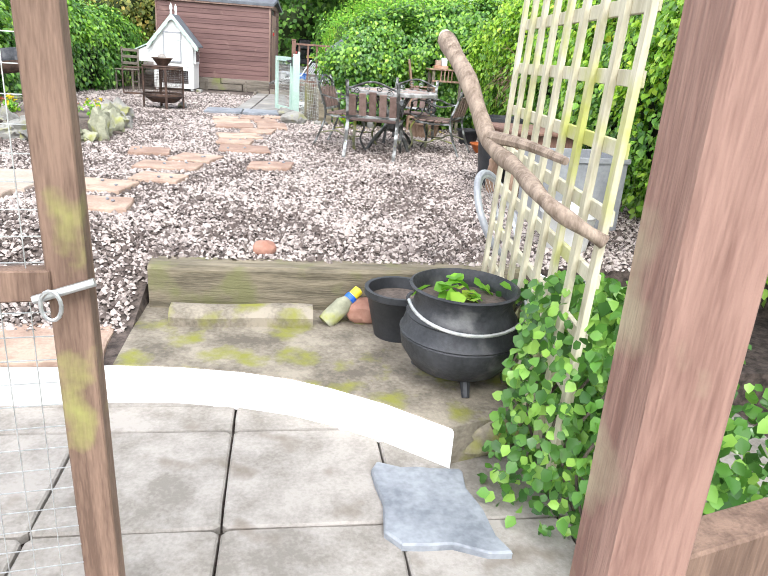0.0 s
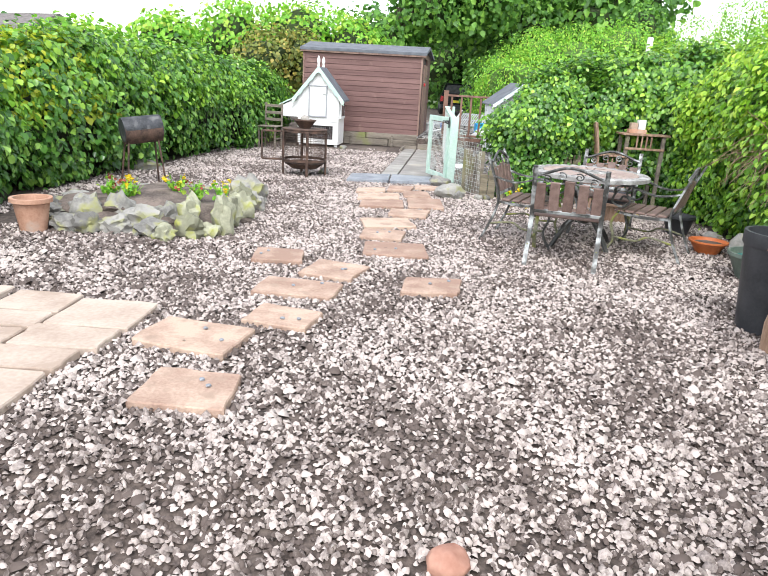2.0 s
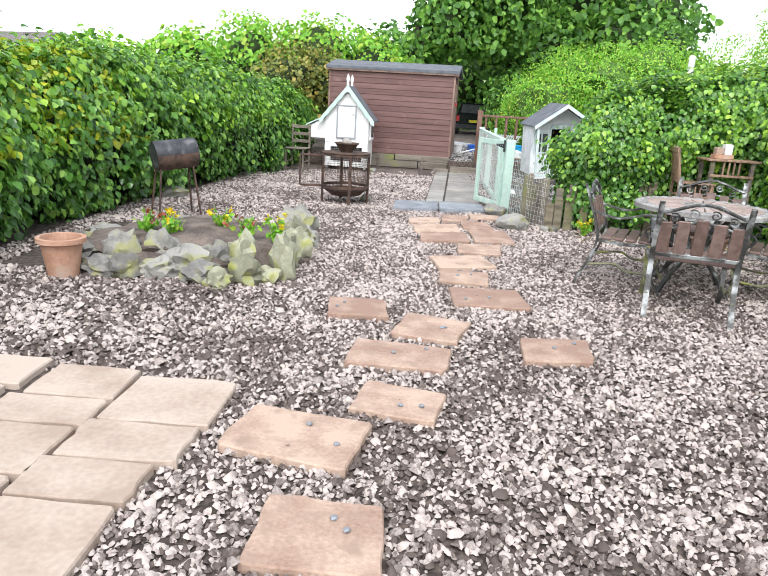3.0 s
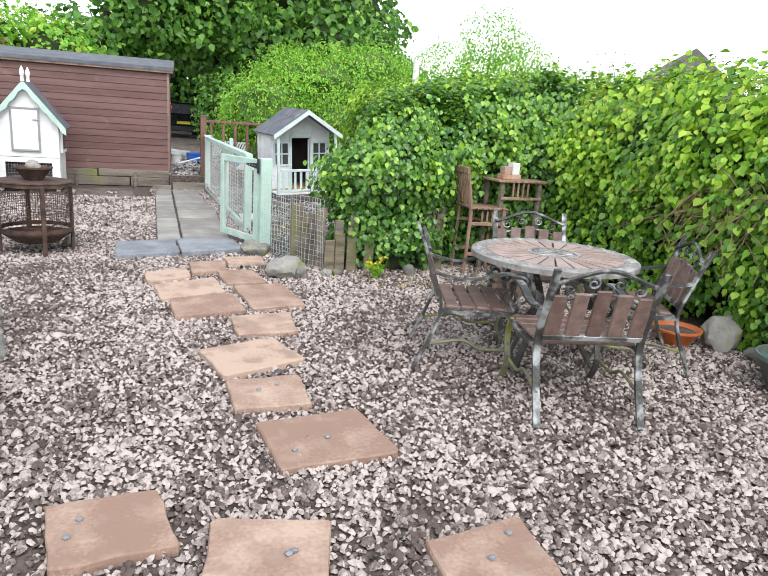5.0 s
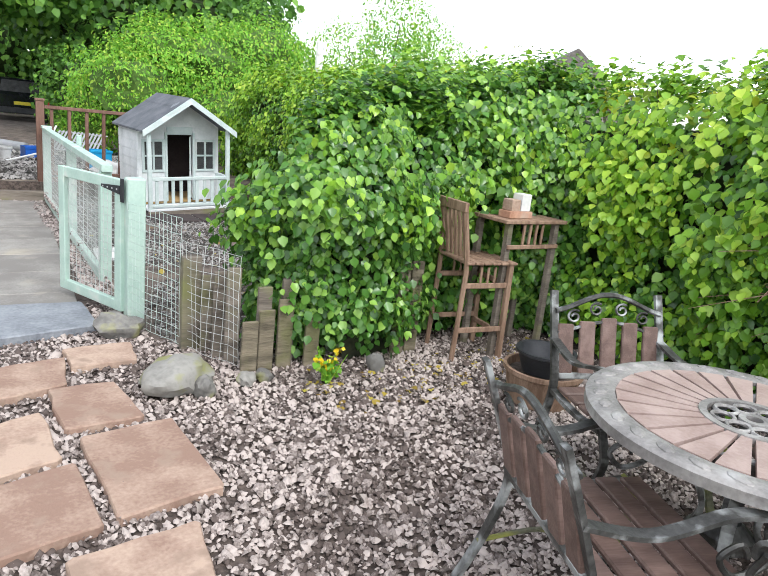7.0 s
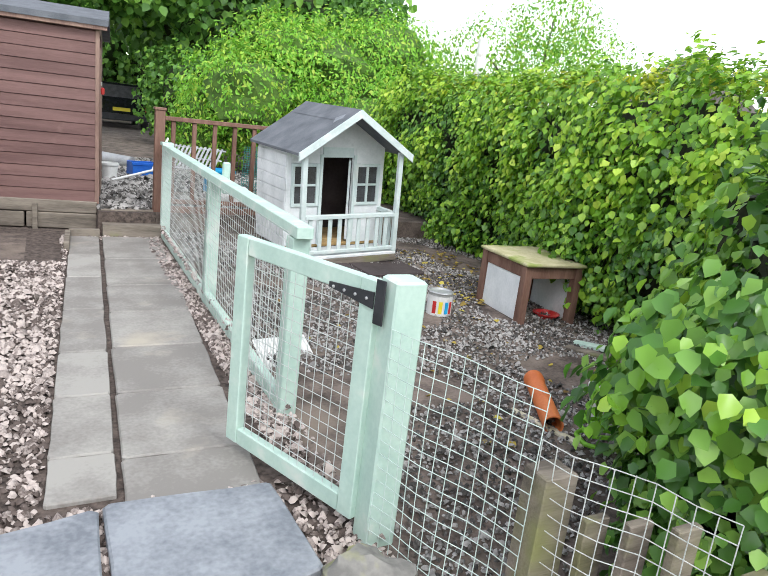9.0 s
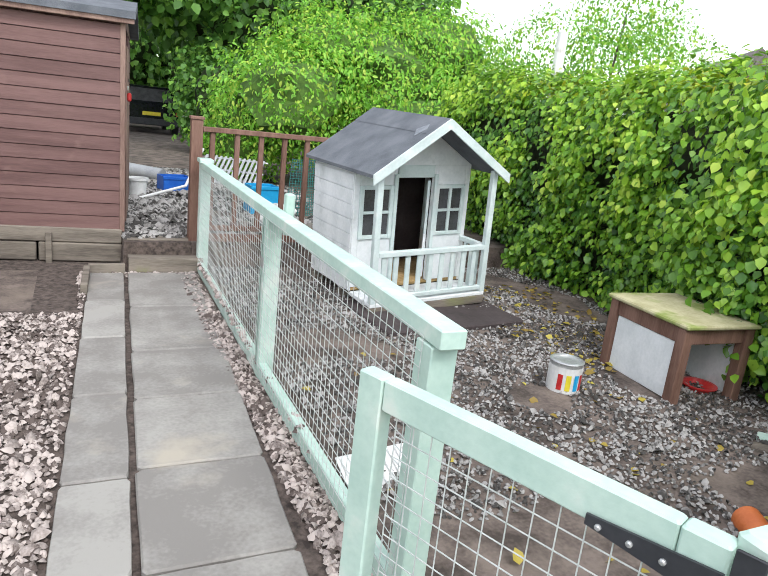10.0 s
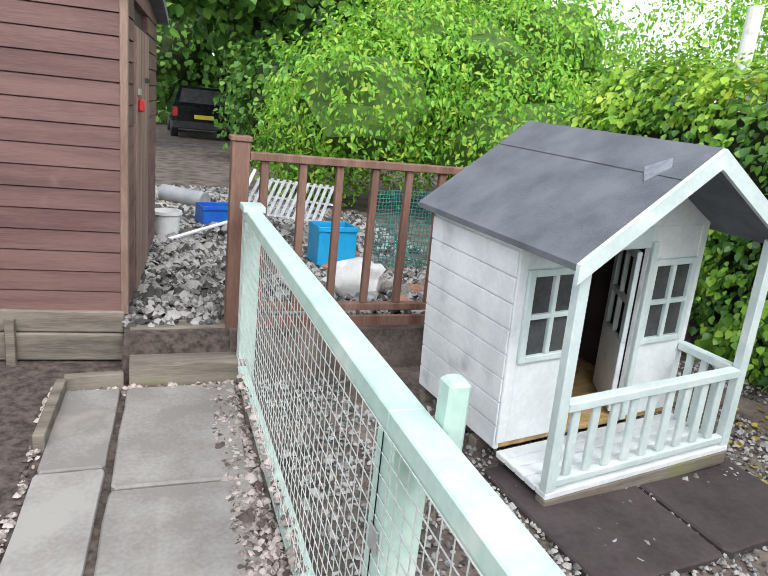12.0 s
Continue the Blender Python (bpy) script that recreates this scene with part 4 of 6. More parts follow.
# ---- playhouse ----
def window(sh_frame, root, x0, x1, z0, z1, y, m):
    w = part("window", Shape().box(x0, x1, y - 0.004, y + 0.004, z0, z1, m, 0.001), GLASS_DARK, root, "dark dusty window")
    for a in ((x0 - 0.03, x0, z0 - 0.03, z1 + 0.03), (x1, x1 + 0.03, z0 - 0.03, z1 + 0.03), (x0, x1, z1, z1 + 0.03), (x0, x1, z0 - 0.03, z0), ((x0 + x1) / 2 - 0.011, (x0 + x1) / 2 + 0.011, z0, z1), (x0, (x0 + x1) / 2 - 0.011, (z0 + z1) / 2 - 0.011, (z0 + z1) / 2 + 0.011), ((x0 + x1) / 2 + 0.011, x1, (z0 + z1) / 2 - 0.011, (z0 + z1) / 2 + 0.011)):
        part("frame", Shape().box(a[0], a[1], y - 0.022, y + 0.004, a[2], a[3], m, 0.003), PALE_TRIM, w)
    return w


def playhouse(m):
    root = thing("playhouse", "white and pale blue wooden playhouse with felt roof and open door", "playhouse", m)
    W, P, D, E, A = 1.0, 0.36, 1.05, 1.0, 1.36
    t = 0.018
    I = Matrix()
    wl = Shape().prism([(0, P), (t, P), (t, D), (0, D)], 0.0, E)
    part("side_wall", wl, WHITE_WORN, root)
    part("side_wall", Shape().prism([(W - t, P), (W, P), (W, D), (W - t, D)], 0.0, E), WHITE_WORN, root)
    for k in range(8):
        part("cladding_board", Shape().box(-0.008, 0.0, P + 0.0, D, 0.005 + k * 0.115, 0.115 + k * 0.115), WHITE_WORN, root)
    part("back_wall", Shape().rings([[(0, y, 0), (W, y, 0), (W, y, E), (W / 2, y, A), (0, y, E)] for y in (D - t, D)]), WHITE_WORN, root)
    # Added dark panels put the interior's shade into colour, seen through the door.
    part("interior_shade", Shape().box(t + 0.003, W - t - 0.003, D - t - 0.012, D - t - 0.003, 0.03, E), DARK, root, "dark panel for the interior shade")
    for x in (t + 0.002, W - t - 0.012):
        part("interior_shade", Shape().box(x, x + 0.01, P + t + 0.002, D - t - 0.014, 0.03, E), DARK, root)
    part("interior_shade", Shape().box(t + 0.014, W - t - 0.014, P + t + 0.004, D - t - 0.014, E - 0.012, E - 0.002), DARK, root)
    part("floor", Shape().box(t, W - t, P, D - t, 0.0, 0.03), STRAW, root, "straw strewn floor")
    d0, d1, dz = 0.345, 0.66, 0.90
    for x0, x1 in ((0.0, 0.045), (0.315, d0), (d1, 0.685), (0.955, W)):
        part("front_panel", Shape().box(x0, x1, P - 0.01, P + t, 0.03, E), WHITE_WORN, root)
    for x0, x1 in ((0.045, 0.315), (0.685, 0.955)):
        part("front_panel", Shape().box(x0, x1, P - 0.01, P + t, 0.03, 0.42), WHITE_WORN, root)
        part("front_panel", Shape().box(x0, x1, P - 0.01, P + t, 0.84, E), WHITE_WORN, root)
        window(None, root, x0 + 0.03, x1 - 0.03, 0.45, 0.81, P - 0.004, I)
    part("gable", Shape().rings([[(0, y, E), (W, y, E), (W / 2, y, A - 0.01)] for y in (P - 0.012, P + t)]), WHITE_WORN, root)
    part("door_head", Shape().box(d0, d1, P - 0.02, P + t, dz, E), PALE_TRIM, root)
    for x in (d0 - 0.03, d1):
        part("door_jamb", Shape().box(x, x + 0.03, P - 0.035, P - 0.011, 0.03, dz + 0.03), PALE_TRIM, root)
    dm = pose(d1 - 0.016, P + 0.022, 0, 0, 0, -118)
    door = part("door", Shape().box(-0.33, 0, -0.012, 0.012, 0.05, 0.42, dm), WHITE_WORN, root, "half glazed door standing open")
    for a in ((-0.33, -0.28, 0.42, 0.87), (-0.05, 0, 0.42, 0.87), (-0.28, -0.05, 0.83, 0.87), (-0.28, -0.05, 0.60, 0.63), (-0.175, -0.155, 0.42, 0.83)):
        part("glazing_bar", Shape().box(a[0], a[1], -0.011, 0.011, a[2], a[3], dm, 0.003), PALE_TRIM, door)
    ov, th = 0.06, 0.025
    for s in (0, 1):
        f = (lambda x: x) if s == 0 else (lambda x: W - x)
        sl = (A - E) / (W / 2)
        pts = [(f(-ov), E - ov * sl), (f(W / 2), A), (f(W / 2), A + th), (f(-ov), E - ov * sl + th)]
        part("roof_slope", Shape().rings([[(x, y, z) for x, z in pts] for y in (-0.035, D + 0.06)]), FELT, root, "grey mineral felt")
        brd = [(f(-ov - 0.005), E - ov * sl - 0.045), (f(W / 2), A - 0.045), (f(W / 2), A + th + 0.004), (f(-ov - 0.005), E - ov * sl + th + 0.004)]
        part("bargeboard", Shape().rings([[(x, y, z) for x, z in brd] for y in (-0.057, -0.038)]), PALE_TRIM, root)
    part("ridge_felt", Shape().rings([[(W / 2 - 0.16, y, A - 0.16 * sl + th + 0.004), (W / 2, y, A + th + 0.006), (W / 2 + 0.16, y, A - 0.16 * sl + th + 0.004), (W / 2, y, A + th - 0.004)] for y in (-0.035, D + 0.06)]), FELT, root)
    for k in range(5):
        part("deck_board", Shape().box(0.0, W, 0.0 + k * 0.07, 0.066 + k * 0.07, -0.03, 0.0), WHITE_WORN, root, "flaking white deck board")
    for y in (0.0, 0.5, D - 0.06):
        part("bearer", Shape().box(0.0, W, y, y + 0.06, -0.10, -0.032), WEATHERED, root)
    part("felt_patch", Shape().rings([[(x, y, A - (x - W / 2) * 0 + th + z + (x - W / 2) * (A - E) / (W / 2)) for x, y in ((0.30, 0.10), (0.38, 0.06), (0.42, 0.10), (0.36, 0.17))] for z in (0.002, 0.008)]), SLATE, root, "pale scrap on the felt")
    for x in (0.0, W - 0.045):
        part("porch_post", Shape().box(x, x + 0.045, 0.0, 0.045, 0.0, E + 0.0), PALE_TRIM, root)
    part("porch_rail", Shape().box(0.046, W - 0.046, -0.002, 0.048, 0.36, 0.40), PALE_TRIM, root)
    part("porch_rail", Shape().box(0.046, W - 0.046, 0.004, 0.04, 0.02, 0.055), PALE_TRIM, root)
    for k in range(9):
        x = 0.08 + k * 0.097
        part("baluster", Shape().box(x, x + 0.038, 0.012, 0.032, 0.056, 0.359), PALE_TRIM, root)
    part("porch_rail", Shape().box(W - 0.046, W - 0.004, 0.05, P - 0.015, 0.36, 0.40), PALE_TRIM, root)
    for k in range(3):
        part("baluster", Shape().box(W - 0.034, W - 0.014, 0.10 + 0.08 * k, 0.135 + 0.08 * k, 0.0, 0.359), PALE_TRIM, root)
    return root


playhouse(pose(1.837, 15.943, 0.20, 1.3, -3.0, 6.5) @ Matrix.Diagonal((1.1, 1, 1, 1)) @ pose(-0.5, 0, 0))
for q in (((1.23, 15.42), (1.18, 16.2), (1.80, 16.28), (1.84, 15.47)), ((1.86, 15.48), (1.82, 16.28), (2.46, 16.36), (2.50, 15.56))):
    single("paving_slab", slab(Shape(), q, 0.0, 0.115, rng, 0.006), DARK, "dark paving slab before the playhouse", "paving slab", group="slabs before the playhouse")


# ---- rabbit house ----
def coop(m):
    root = thing("rabbit_hutch", "white two-storey wooden hutch with pointed gable roof", "hutch", m)
    W, D, E, A, T = 0.92, 0.75, 1.12, 1.68, 0.03
    part("front", Shape().rings([[(0, y, 0.55), (W, y, 0.55), (W, y, E), (W / 2, y, A - 0.02), (0, y, E)] for y in (0, T)]), WHITE, root)
    part("side", Shape().box(W - T, W, T, D, 0.05, E), WHITE, root)
    part("side", Shape().box(0, T, T, D, 0.05, E), WHITE, root)
    part("back", Shape().box(T, W - T, D - T, D, 0.05, E), WHITE, root)
    for a in ((0, 0.13, 0.05, 0.54), (0.80, W, 0.05, 0.54), (0.13, 0.80, 0.46, 0.54), (0.13, 0.80, 0.05, 0.16)):
        part("front_frame", Shape().box(a[0], a[1], -0.01, T, a[2], a[3]), WHITE, root)
    # Thin dark sheet paints in the shade behind the wire.
    part("opening_shade", Shape().box(0.13, 0.80, 0.1, 0.11, 0.16, 0.46), DARK, root)
    wire_panel((0.13, 0.01), (0.80, 0.01), 0.16, 0.46, 0.04, STEEL, root)
    door = part("door", Shape().box(0.24, 0.66, -0.022, -0.004, 0.64, 1.32), WHITE, root, "white door panel")
    for a in ((0.24, 0.27, 0.64, 1.32), (0.63, 0.66, 0.64, 1.32), (0.27, 0.63, 1.29, 1.32), (0.27, 0.63, 0.64, 0.67)):
        part("door_trim", Shape().box(a[0], a[1], -0.034, -0.023, a[2], a[3]), GREY_PLASTIC, door)
    part("latch", Shape().box(0.56, 0.65, -0.045, -0.035, 1.13, 1.15), STEEL, door)
    for s in (0, 1):
        f = (lambda x: x) if s == 0 else (lambda x: W - x)
        sl = (A - E) / (W / 2)
        pts = [(f(-0.10), E - 0.1 * sl), (f(W / 2), A), (f(W / 2), A + 0.03), (f(-0.10), E - 0.1 * sl + 0.03)]
        part("roof_slope", Shape().rings([[(x, y, z) for x, z in pts] for y in (-0.06, D + 0.06)]), FELT, root)
        n = 9
        lo = []
        for k in range(n + 1):
            x = -0.12 + (W / 2 + 0.12) * k / n
            z = E + x * sl
            lo.append((f(x), z - 0.055 - (0.035 if k % 2 else 0)))
        hi = [(f(W / 2), A + 0.045), (f(-0.12), E - 0.12 * sl + 0.045)]
        part("scalloped_bargeboard", Shape().rings([[(x, y, z) for x, z in lo + hi] for y in (-0.09, -0.065)]), MINT, root, "pale mint scalloped trim")
    for y in (-0.08, D * 0.6):
        part("finial", Shape().lathe([(0.03, 0), (0.022, 0.06), (0.038, 0.12), (0.03, 0.17), (0.004, 0.23)], 10, pose(W / 2, y, A + 0.03), True), WHITE, root)
    part("nest_box", Shape().rings([[(0, y, 0.62), (-0.36, y, 0.62), (-0.36, y, 0.86), (0, y, 1.05)] for y in (0.03, 0.55)]), WHITE, root, "white side nest box")
    part("nest_lid", Shape().rings([[(0.0, y, 1.06), (-0.42, y, 0.86), (-0.42, y, 0.89), (0.0, y, 1.09)] for y in (-0.01, 0.6)]), MINT, root)
    part("side_window", Shape().box(W, W + 0.04, 0.12, 0.6, 0.62, 1.02), WHITE, root)
    part("side_pane", Shape().box(W + 0.04, W + 0.045, 0.17, 0.55, 0.68, 0.96), GLASS_DARK, root)
    for x in (0.02, W - 0.08):
        part("leg", Shape().box(x, x + 0.06, 0.02, 0.08, 0.0, 0.05), WHITE, root)
    return root


coop(pose(-3.02, 16.85, 0, 0, 0, -3))


# ---- garden furniture ----
def garden_chair():
    root = thing("garden_chair", "weathered garden armchair with iron sides and brown slats", "chair", group="chairs round the garden table")
    for s in (-1, 1):
        x = 0.29 * s
        side = part("side_frame", Shape().strap(curve((x, -0.40, 0.0), (x, -0.30, 0.22), (x, -0.25, 0.42), (x, -0.30, 0.60), (x, -0.40, 0.86)), 0.038, 0.018, (1, 0, 0)), IRON, root, "cast iron side with worn paint")
        part("front_leg", Shape().strap(curve((x, 0.30, 0.0), (x, 0.22, 0.14), (x, 0.26, 0.30), (x, 0.20, 0.42)), 0.034, 0.018, (1, 0, 0)), IRON_MOSS if s < 0 else IRON, side)
        part("armrest", Shape().strap(curve((x, -0.32, 0.64), (x, -0.10, 0.60), (x, 0.12, 0.655), (x, 0.25, 0.64), (x, 0.27, 0.58)), 0.045, 0.014, (1, 0, 0)), IRON, side)
        part("arm_scroll", Shape().tube(curve((x, 0.25, 0.60), (x, 0.28, 0.50), (x, 0.18, 0.46), (x, 0.12, 0.52), (x, 0.18, 0.56), (x, 0.21, 0.52)), 0.010, 6), IRON, side)
        part("seat_bar", Shape().strap(curve((x, -0.25, 0.40), (x, 0.0, 0.385), (x, 0.22, 0.41)), 0.034, 0.02, (1, 0, 0)), IRON, side)
        part("foot_brace", Shape().tube(curve((x, -0.33, 0.17), (x, -0.1, 0.21), (x, 0.02, 0.16), (x, 0.22, 0.17)), 0.010, 6), IRON_MOSS, side)
    for k in range(5):
        y = -0.22 + k * 0.098
        part("seat_slat", Shape().box(-0.28, 0.28, y, y + 0.082, 0.408, 0.43, cut=0.006), SLAT, root)
    bm_ = pose(0, -0.27, 0.47, 14.5)
    for k in range(5):
        x = -0.235 + k * 0.1175
        hgt = 0.25 + (0.035 if k == 2 else 0.015 if k in (1, 3) else 0)
        part("back_slat", Shape().box(x - 0.042, x + 0.042, -0.010, 0.010, 0.0, hgt, bm_, 0.005), SLAT, root)
    P = lambda x, z: bm_ @ Vector((x, 0, z))
    part("crest_rail", Shape().tube([P(x, 0.355 + 0.045 * math.cos(x * 9.5)) for x in np.linspace(-0.29, 0.29, 17)], 0.013, 6), IRON, root)
    part("lower_rail", Shape().tube([P(x, 0.235 + 0.03 * math.cos(x * 9.5)) for x in np.linspace(-0.28, 0.28, 17)], 0.009, 6), IRON, root)
    part("bottom_rail", Shape().box(-0.28, 0.28, -0.012, 0.012, -0.02, 0.012, bm_), IRON, root)
    for cx in (-0.19, -0.07, 0.07, 0.19):
        c0 = 0.295 + 0.037 * math.cos(cx * 9.5)
        part("scroll", Shape().tube([P(cx + (0.012 + 0.028 * a / 8.5) * math.cos(a), c0 + (0.010 + 0.024 * a / 8.5) * math.sin(a)) for a in np.linspace(0, 8.5, 18)], 0.006, 5), IRON, root)
    return root


def facing(x, y, tx, ty):
    return pose(x, y, 0, 0, 0, math.degrees(math.atan2(ty - y, tx - x)) - 90)


TX, TY = 1.44, 8.40
chair = garden_chair()
chair.matrix_basis = facing(1.13, 7.74, 1.42, 8.75)
copy_thing(chair, facing(0.91, 8.48, 1.83, 8.11))
copy_thing(chair, facing(1.79, 9.06, 1.44, 8.13))
copy_thing(chair, facing(2.0, 8.25, 1.13, 8.74))

table = thing("garden_table", "round garden table with radiating slats and leafy metal rim", "table", pose(TX, TY, 0) @ Matrix.Diagonal((0.90, 0.90, 1.02, 1)))
n = 26
for k in range(n):
    a0, a1 = 2 * math.pi * k / n + 0.03, 2 * math.pi * (k + 1) / n - 0.03
    part("top_slat", Shape().prism([(0.19 * math.cos(a0), 0.19 * math.sin(a0)), (0.50 * math.cos(a0 - 0.012), 0.50 * math.sin(a0 - 0.012)), (0.50 * math.cos(a1 + 0.012), 0.50 * math.sin(a1 + 0.012)), (0.19 * math.cos(a1), 0.19 * math.sin(a1))], 0.70, 0.716), TABLE_TOP, table)
part("rim", Shape().lathe([(0.50, 0.700), (0.50, 0.712), (0.515, 0.717), (0.60, 0.716), (0.615, 0.708), (0.615, 0.675), (0.600, 0.672), (0.595, 0.695), (0.50, 0.700)], 56), TABLE_IRON, table, smooth=True)
for k in range(30):
    a = 2 * math.pi * k / 30
    part("rim_leaf", Shape().rings([[(0.048 * math.cos(b) * s, 0.026 * math.sin(b) * s, z) for b in np.linspace(0, 5.5, 8)] for s, z in ((1, 0.714), (0.9, 0.720), (0.4, 0.725))], pose(0.558 * math.cos(a), 0.558 * math.sin(a), 0, 0, 0, math.degrees(a) + 62)), TABLE_IRON, table)
part("hub_ring", Shape().lathe([(0.165, 0.70), (0.165, 0.72), (0.195, 0.72), (0.195, 0.70)], 36), TABLE_IRON, table)
part("hub_ring", Shape().lathe([(0.030, 0.70), (0.030, 0.72), (0.055, 0.72), (0.055, 0.70)], 24), TABLE_IRON, table)
for k in range(8):
    a = 2 * math.pi * k / 8
    part("hub_scroll", Shape().tube([(0.11 * math.cos(a) + 0.045 * math.cos(b), 0.11 * math.sin(a) + 0.04 * math.sin(b), 0.712) for b in np.linspace(0, 6.28, 13)], 0.008, 5), TABLE_IRON, table)
for k in range(4):
    a = math.pi / 2 * k + 0.5
    c, s = math.cos(a), math.sin(a)
    part("leg", Shape().strap(curve((0.42 * c, 0.42 * s, 0.0), (0.30 * c, 0.30 * s, 0.14), (0.10 * c, 0.10 * s, 0.34), (0.22 * c, 0.22 * s, 0.56), (0.36 * c, 0.36 * s, 0.70)), 0.045, 0.022, (-s, c, 0)), IRON, table)
part("spider", Shape().lathe([(0.05, 0.22), (0.11, 0.26), (0.11, 0.30), (0.05, 0.34)], 16), IRON, table)
part("under_frame", Shape().lathe([(0.35, 0.665), (0.35, 0.70), (0.38, 0.70), (0.38, 0.665)], 36), IRON, table)


def bar_stool(m):
    root = thing("bar_stool", "tall weathered teak bar chair beside the ivy", "chair", m)
    for x in (-0.19, 0.19):
        part("back_post", Shape().tube(curve((x, -0.22, 0), (x, -0.20, 0.5), (x, -0.20, 0.75), (x, -0.27, 1.15)), 0.020, 6), TEAK, root)
        part("front_leg", Shape().beam((x, 0.20, 0), (x, 0.19, 0.74), 0.04, 0.04, (0, 1, 0)), TEAK, root)
        part("side_stretcher", Shape().beam((x, -0.2, 0.24), (x, 0.19, 0.24), 0.02, 0.04), TEAK, root)
        part("side_rail", Shape().beam((x, -0.2, 0.58), (x, 0.19, 0.58), 0.02, 0.04), TEAK, root)
        for k in (-0.06, 0.0, 0.06):
            part("spindle", Shape().beam((x, k, 0.60), (x, k, 0.72), 0.015, 0.02, (0, 1, 0)), TEAK, root)
    for z in (0.2, 0.58):
        part("front_stretcher", Shape().beam((-0.19, 0.19, z), (0.19, 0.19, z), 0.025, 0.04), TEAK, root)
    for k in range(6):
        part("seat_slat", Shape().box(-0.22, 0.22, -0.21 + 0.075 * k, -0.145 + 0.075 * k, 0.74, 0.76), TEAK, root)
    for k in range(6):
        x = -0.15 + 0.06 * k
        part("back_slat", Shape().tube([(x, -0.2, 0.78), (x, -0.225, 0.95), (x, -0.262, 1.12)], 0.015, 5), TEAK, root)
    part("top_rail", Shape().beam((-0.215, -0.272, 1.15), (0.215, -0.272, 1.15), 0.03, 0.07), TEAK, root)
    return root


bar_stool(pose(2.30, 10.84, 0, 0, 0, -98) @ Matrix.Scale(0.94, 4))
bt = thing("bar_table", "tall narrow weathered wooden bar table under ivy", "table", pose(2.66, 10.84, 0))
for k in range(4):
    part("top_board", Shape().box(-0.30, 0.30, -0.2 + 0.1 * k, -0.105 + 0.1 * k, 0.98, 1.005), TEAK, bt)
for x in (-0.25, 0.21):
    for y in (-0.17, 0.13):
        part("leg", Shape().box(x, x + 0.045, y, y + 0.045, 0, 0.98), WEATHERED, bt)
part("apron", Shape().box(-0.25, 0.25, -0.19, -0.172, 0.80, 0.83), TEAK, bt)
for k in range(4):
    part("spindle", Shape().box(-0.12 + 0.06 * k, -0.10 + 0.06 * k, -0.19, -0.172, 0.83, 0.98), TEAK, bt)
ot = thing("ornament", "small pinkish stone ornament on the bar table", "ornament", pose(2.56, 10.78, 1.006))
part("base", Shape().box(-0.11, 0.11, -0.06, 0.06, 0, 0.05), TERRA, ot)
part("block", Shape().box(-0.09, -0.01, -0.05, 0.05, 0.05, 0.13), SAND, ot)
part("block", Shape().box(0.0, 0.09, -0.05, 0.05, 0.05, 0.17), PLASTIC_WHITE, ot)


# ---- pots, tubs and stones ----
def tub(name, x, y, r0, r1, h, mat, label, category="pot", z=0.0, rim=0.015, fill=None, m=None):
    """A tapered pot with a rolled rim, hollow inside."""
    root = thing(name, label, category, m or pose(x, y, z))
    part("body", Shape().lathe([(0.0, 0.0), (r0, 0.0), (r1, h * 0.84), (r1 + rim * 0.4, h * 0.86), (r1 + rim, h * 0.88), (r1 + rim, h), (r1 - 0.006, h), (r1 - 0.012, h * 0.86), (r0 - 0.012, 0.02), (0.0, 0.02)], 30), mat, root, smooth=True)
    if fill:
        part("fill", Shape().lathe([(0.0, h * 0.78), (r1 * 0.93, h * 0.78), (r1 * 0.93, h * 0.74), (0.0, h * 0.74)], 24), fill, root)
    return root


tub("flower_pot", -3.64, 7.45, 0.11, 0.15, 0.30, TERRA, "empty terracotta flower pot on gravel", rim=0.028, fill=SOIL)
tub("tall_bin", 2.17, 6.16, 0.18, 0.23, 0.66, BLACK, "tall black plastic garden bin", "bin", fill=DARK)
tub("bucket", 2.72, 7.45, 0.15, 0.24, 0.24, GREEN_POT, "dull green plastic bucket with water", "bucket", fill=TEAL)
tub("bowl_planter", 2.70, 8.42, 0.10, 0.17, 0.13, ORANGE, "orange plastic bowl planter on gravel", fill=SOIL)
tub("plant_pot", 2.72, 9.3, 0.11, 0.16, 0.22, BLACK, "black plastic plant pot by the hedge", fill=SOIL)
tub("half_barrel", 2.2, 9.98, 0.19, 0.23, 0.22, TEAK, "low brown wooden barrel planter", fill=SOIL)
tub("washing_bowl", 2.2, 9.98, 0.13, 0.17, 0.14, BLACK, "black plastic bowl lying in the barrel", "bowl", z=0.19)
single("turf", lump(Shape(), (-3.64, 7.45, 0.235), (0.12, 0.12, 0.02), rng), SOIL, "dry soil inside the flower pot", "soil")

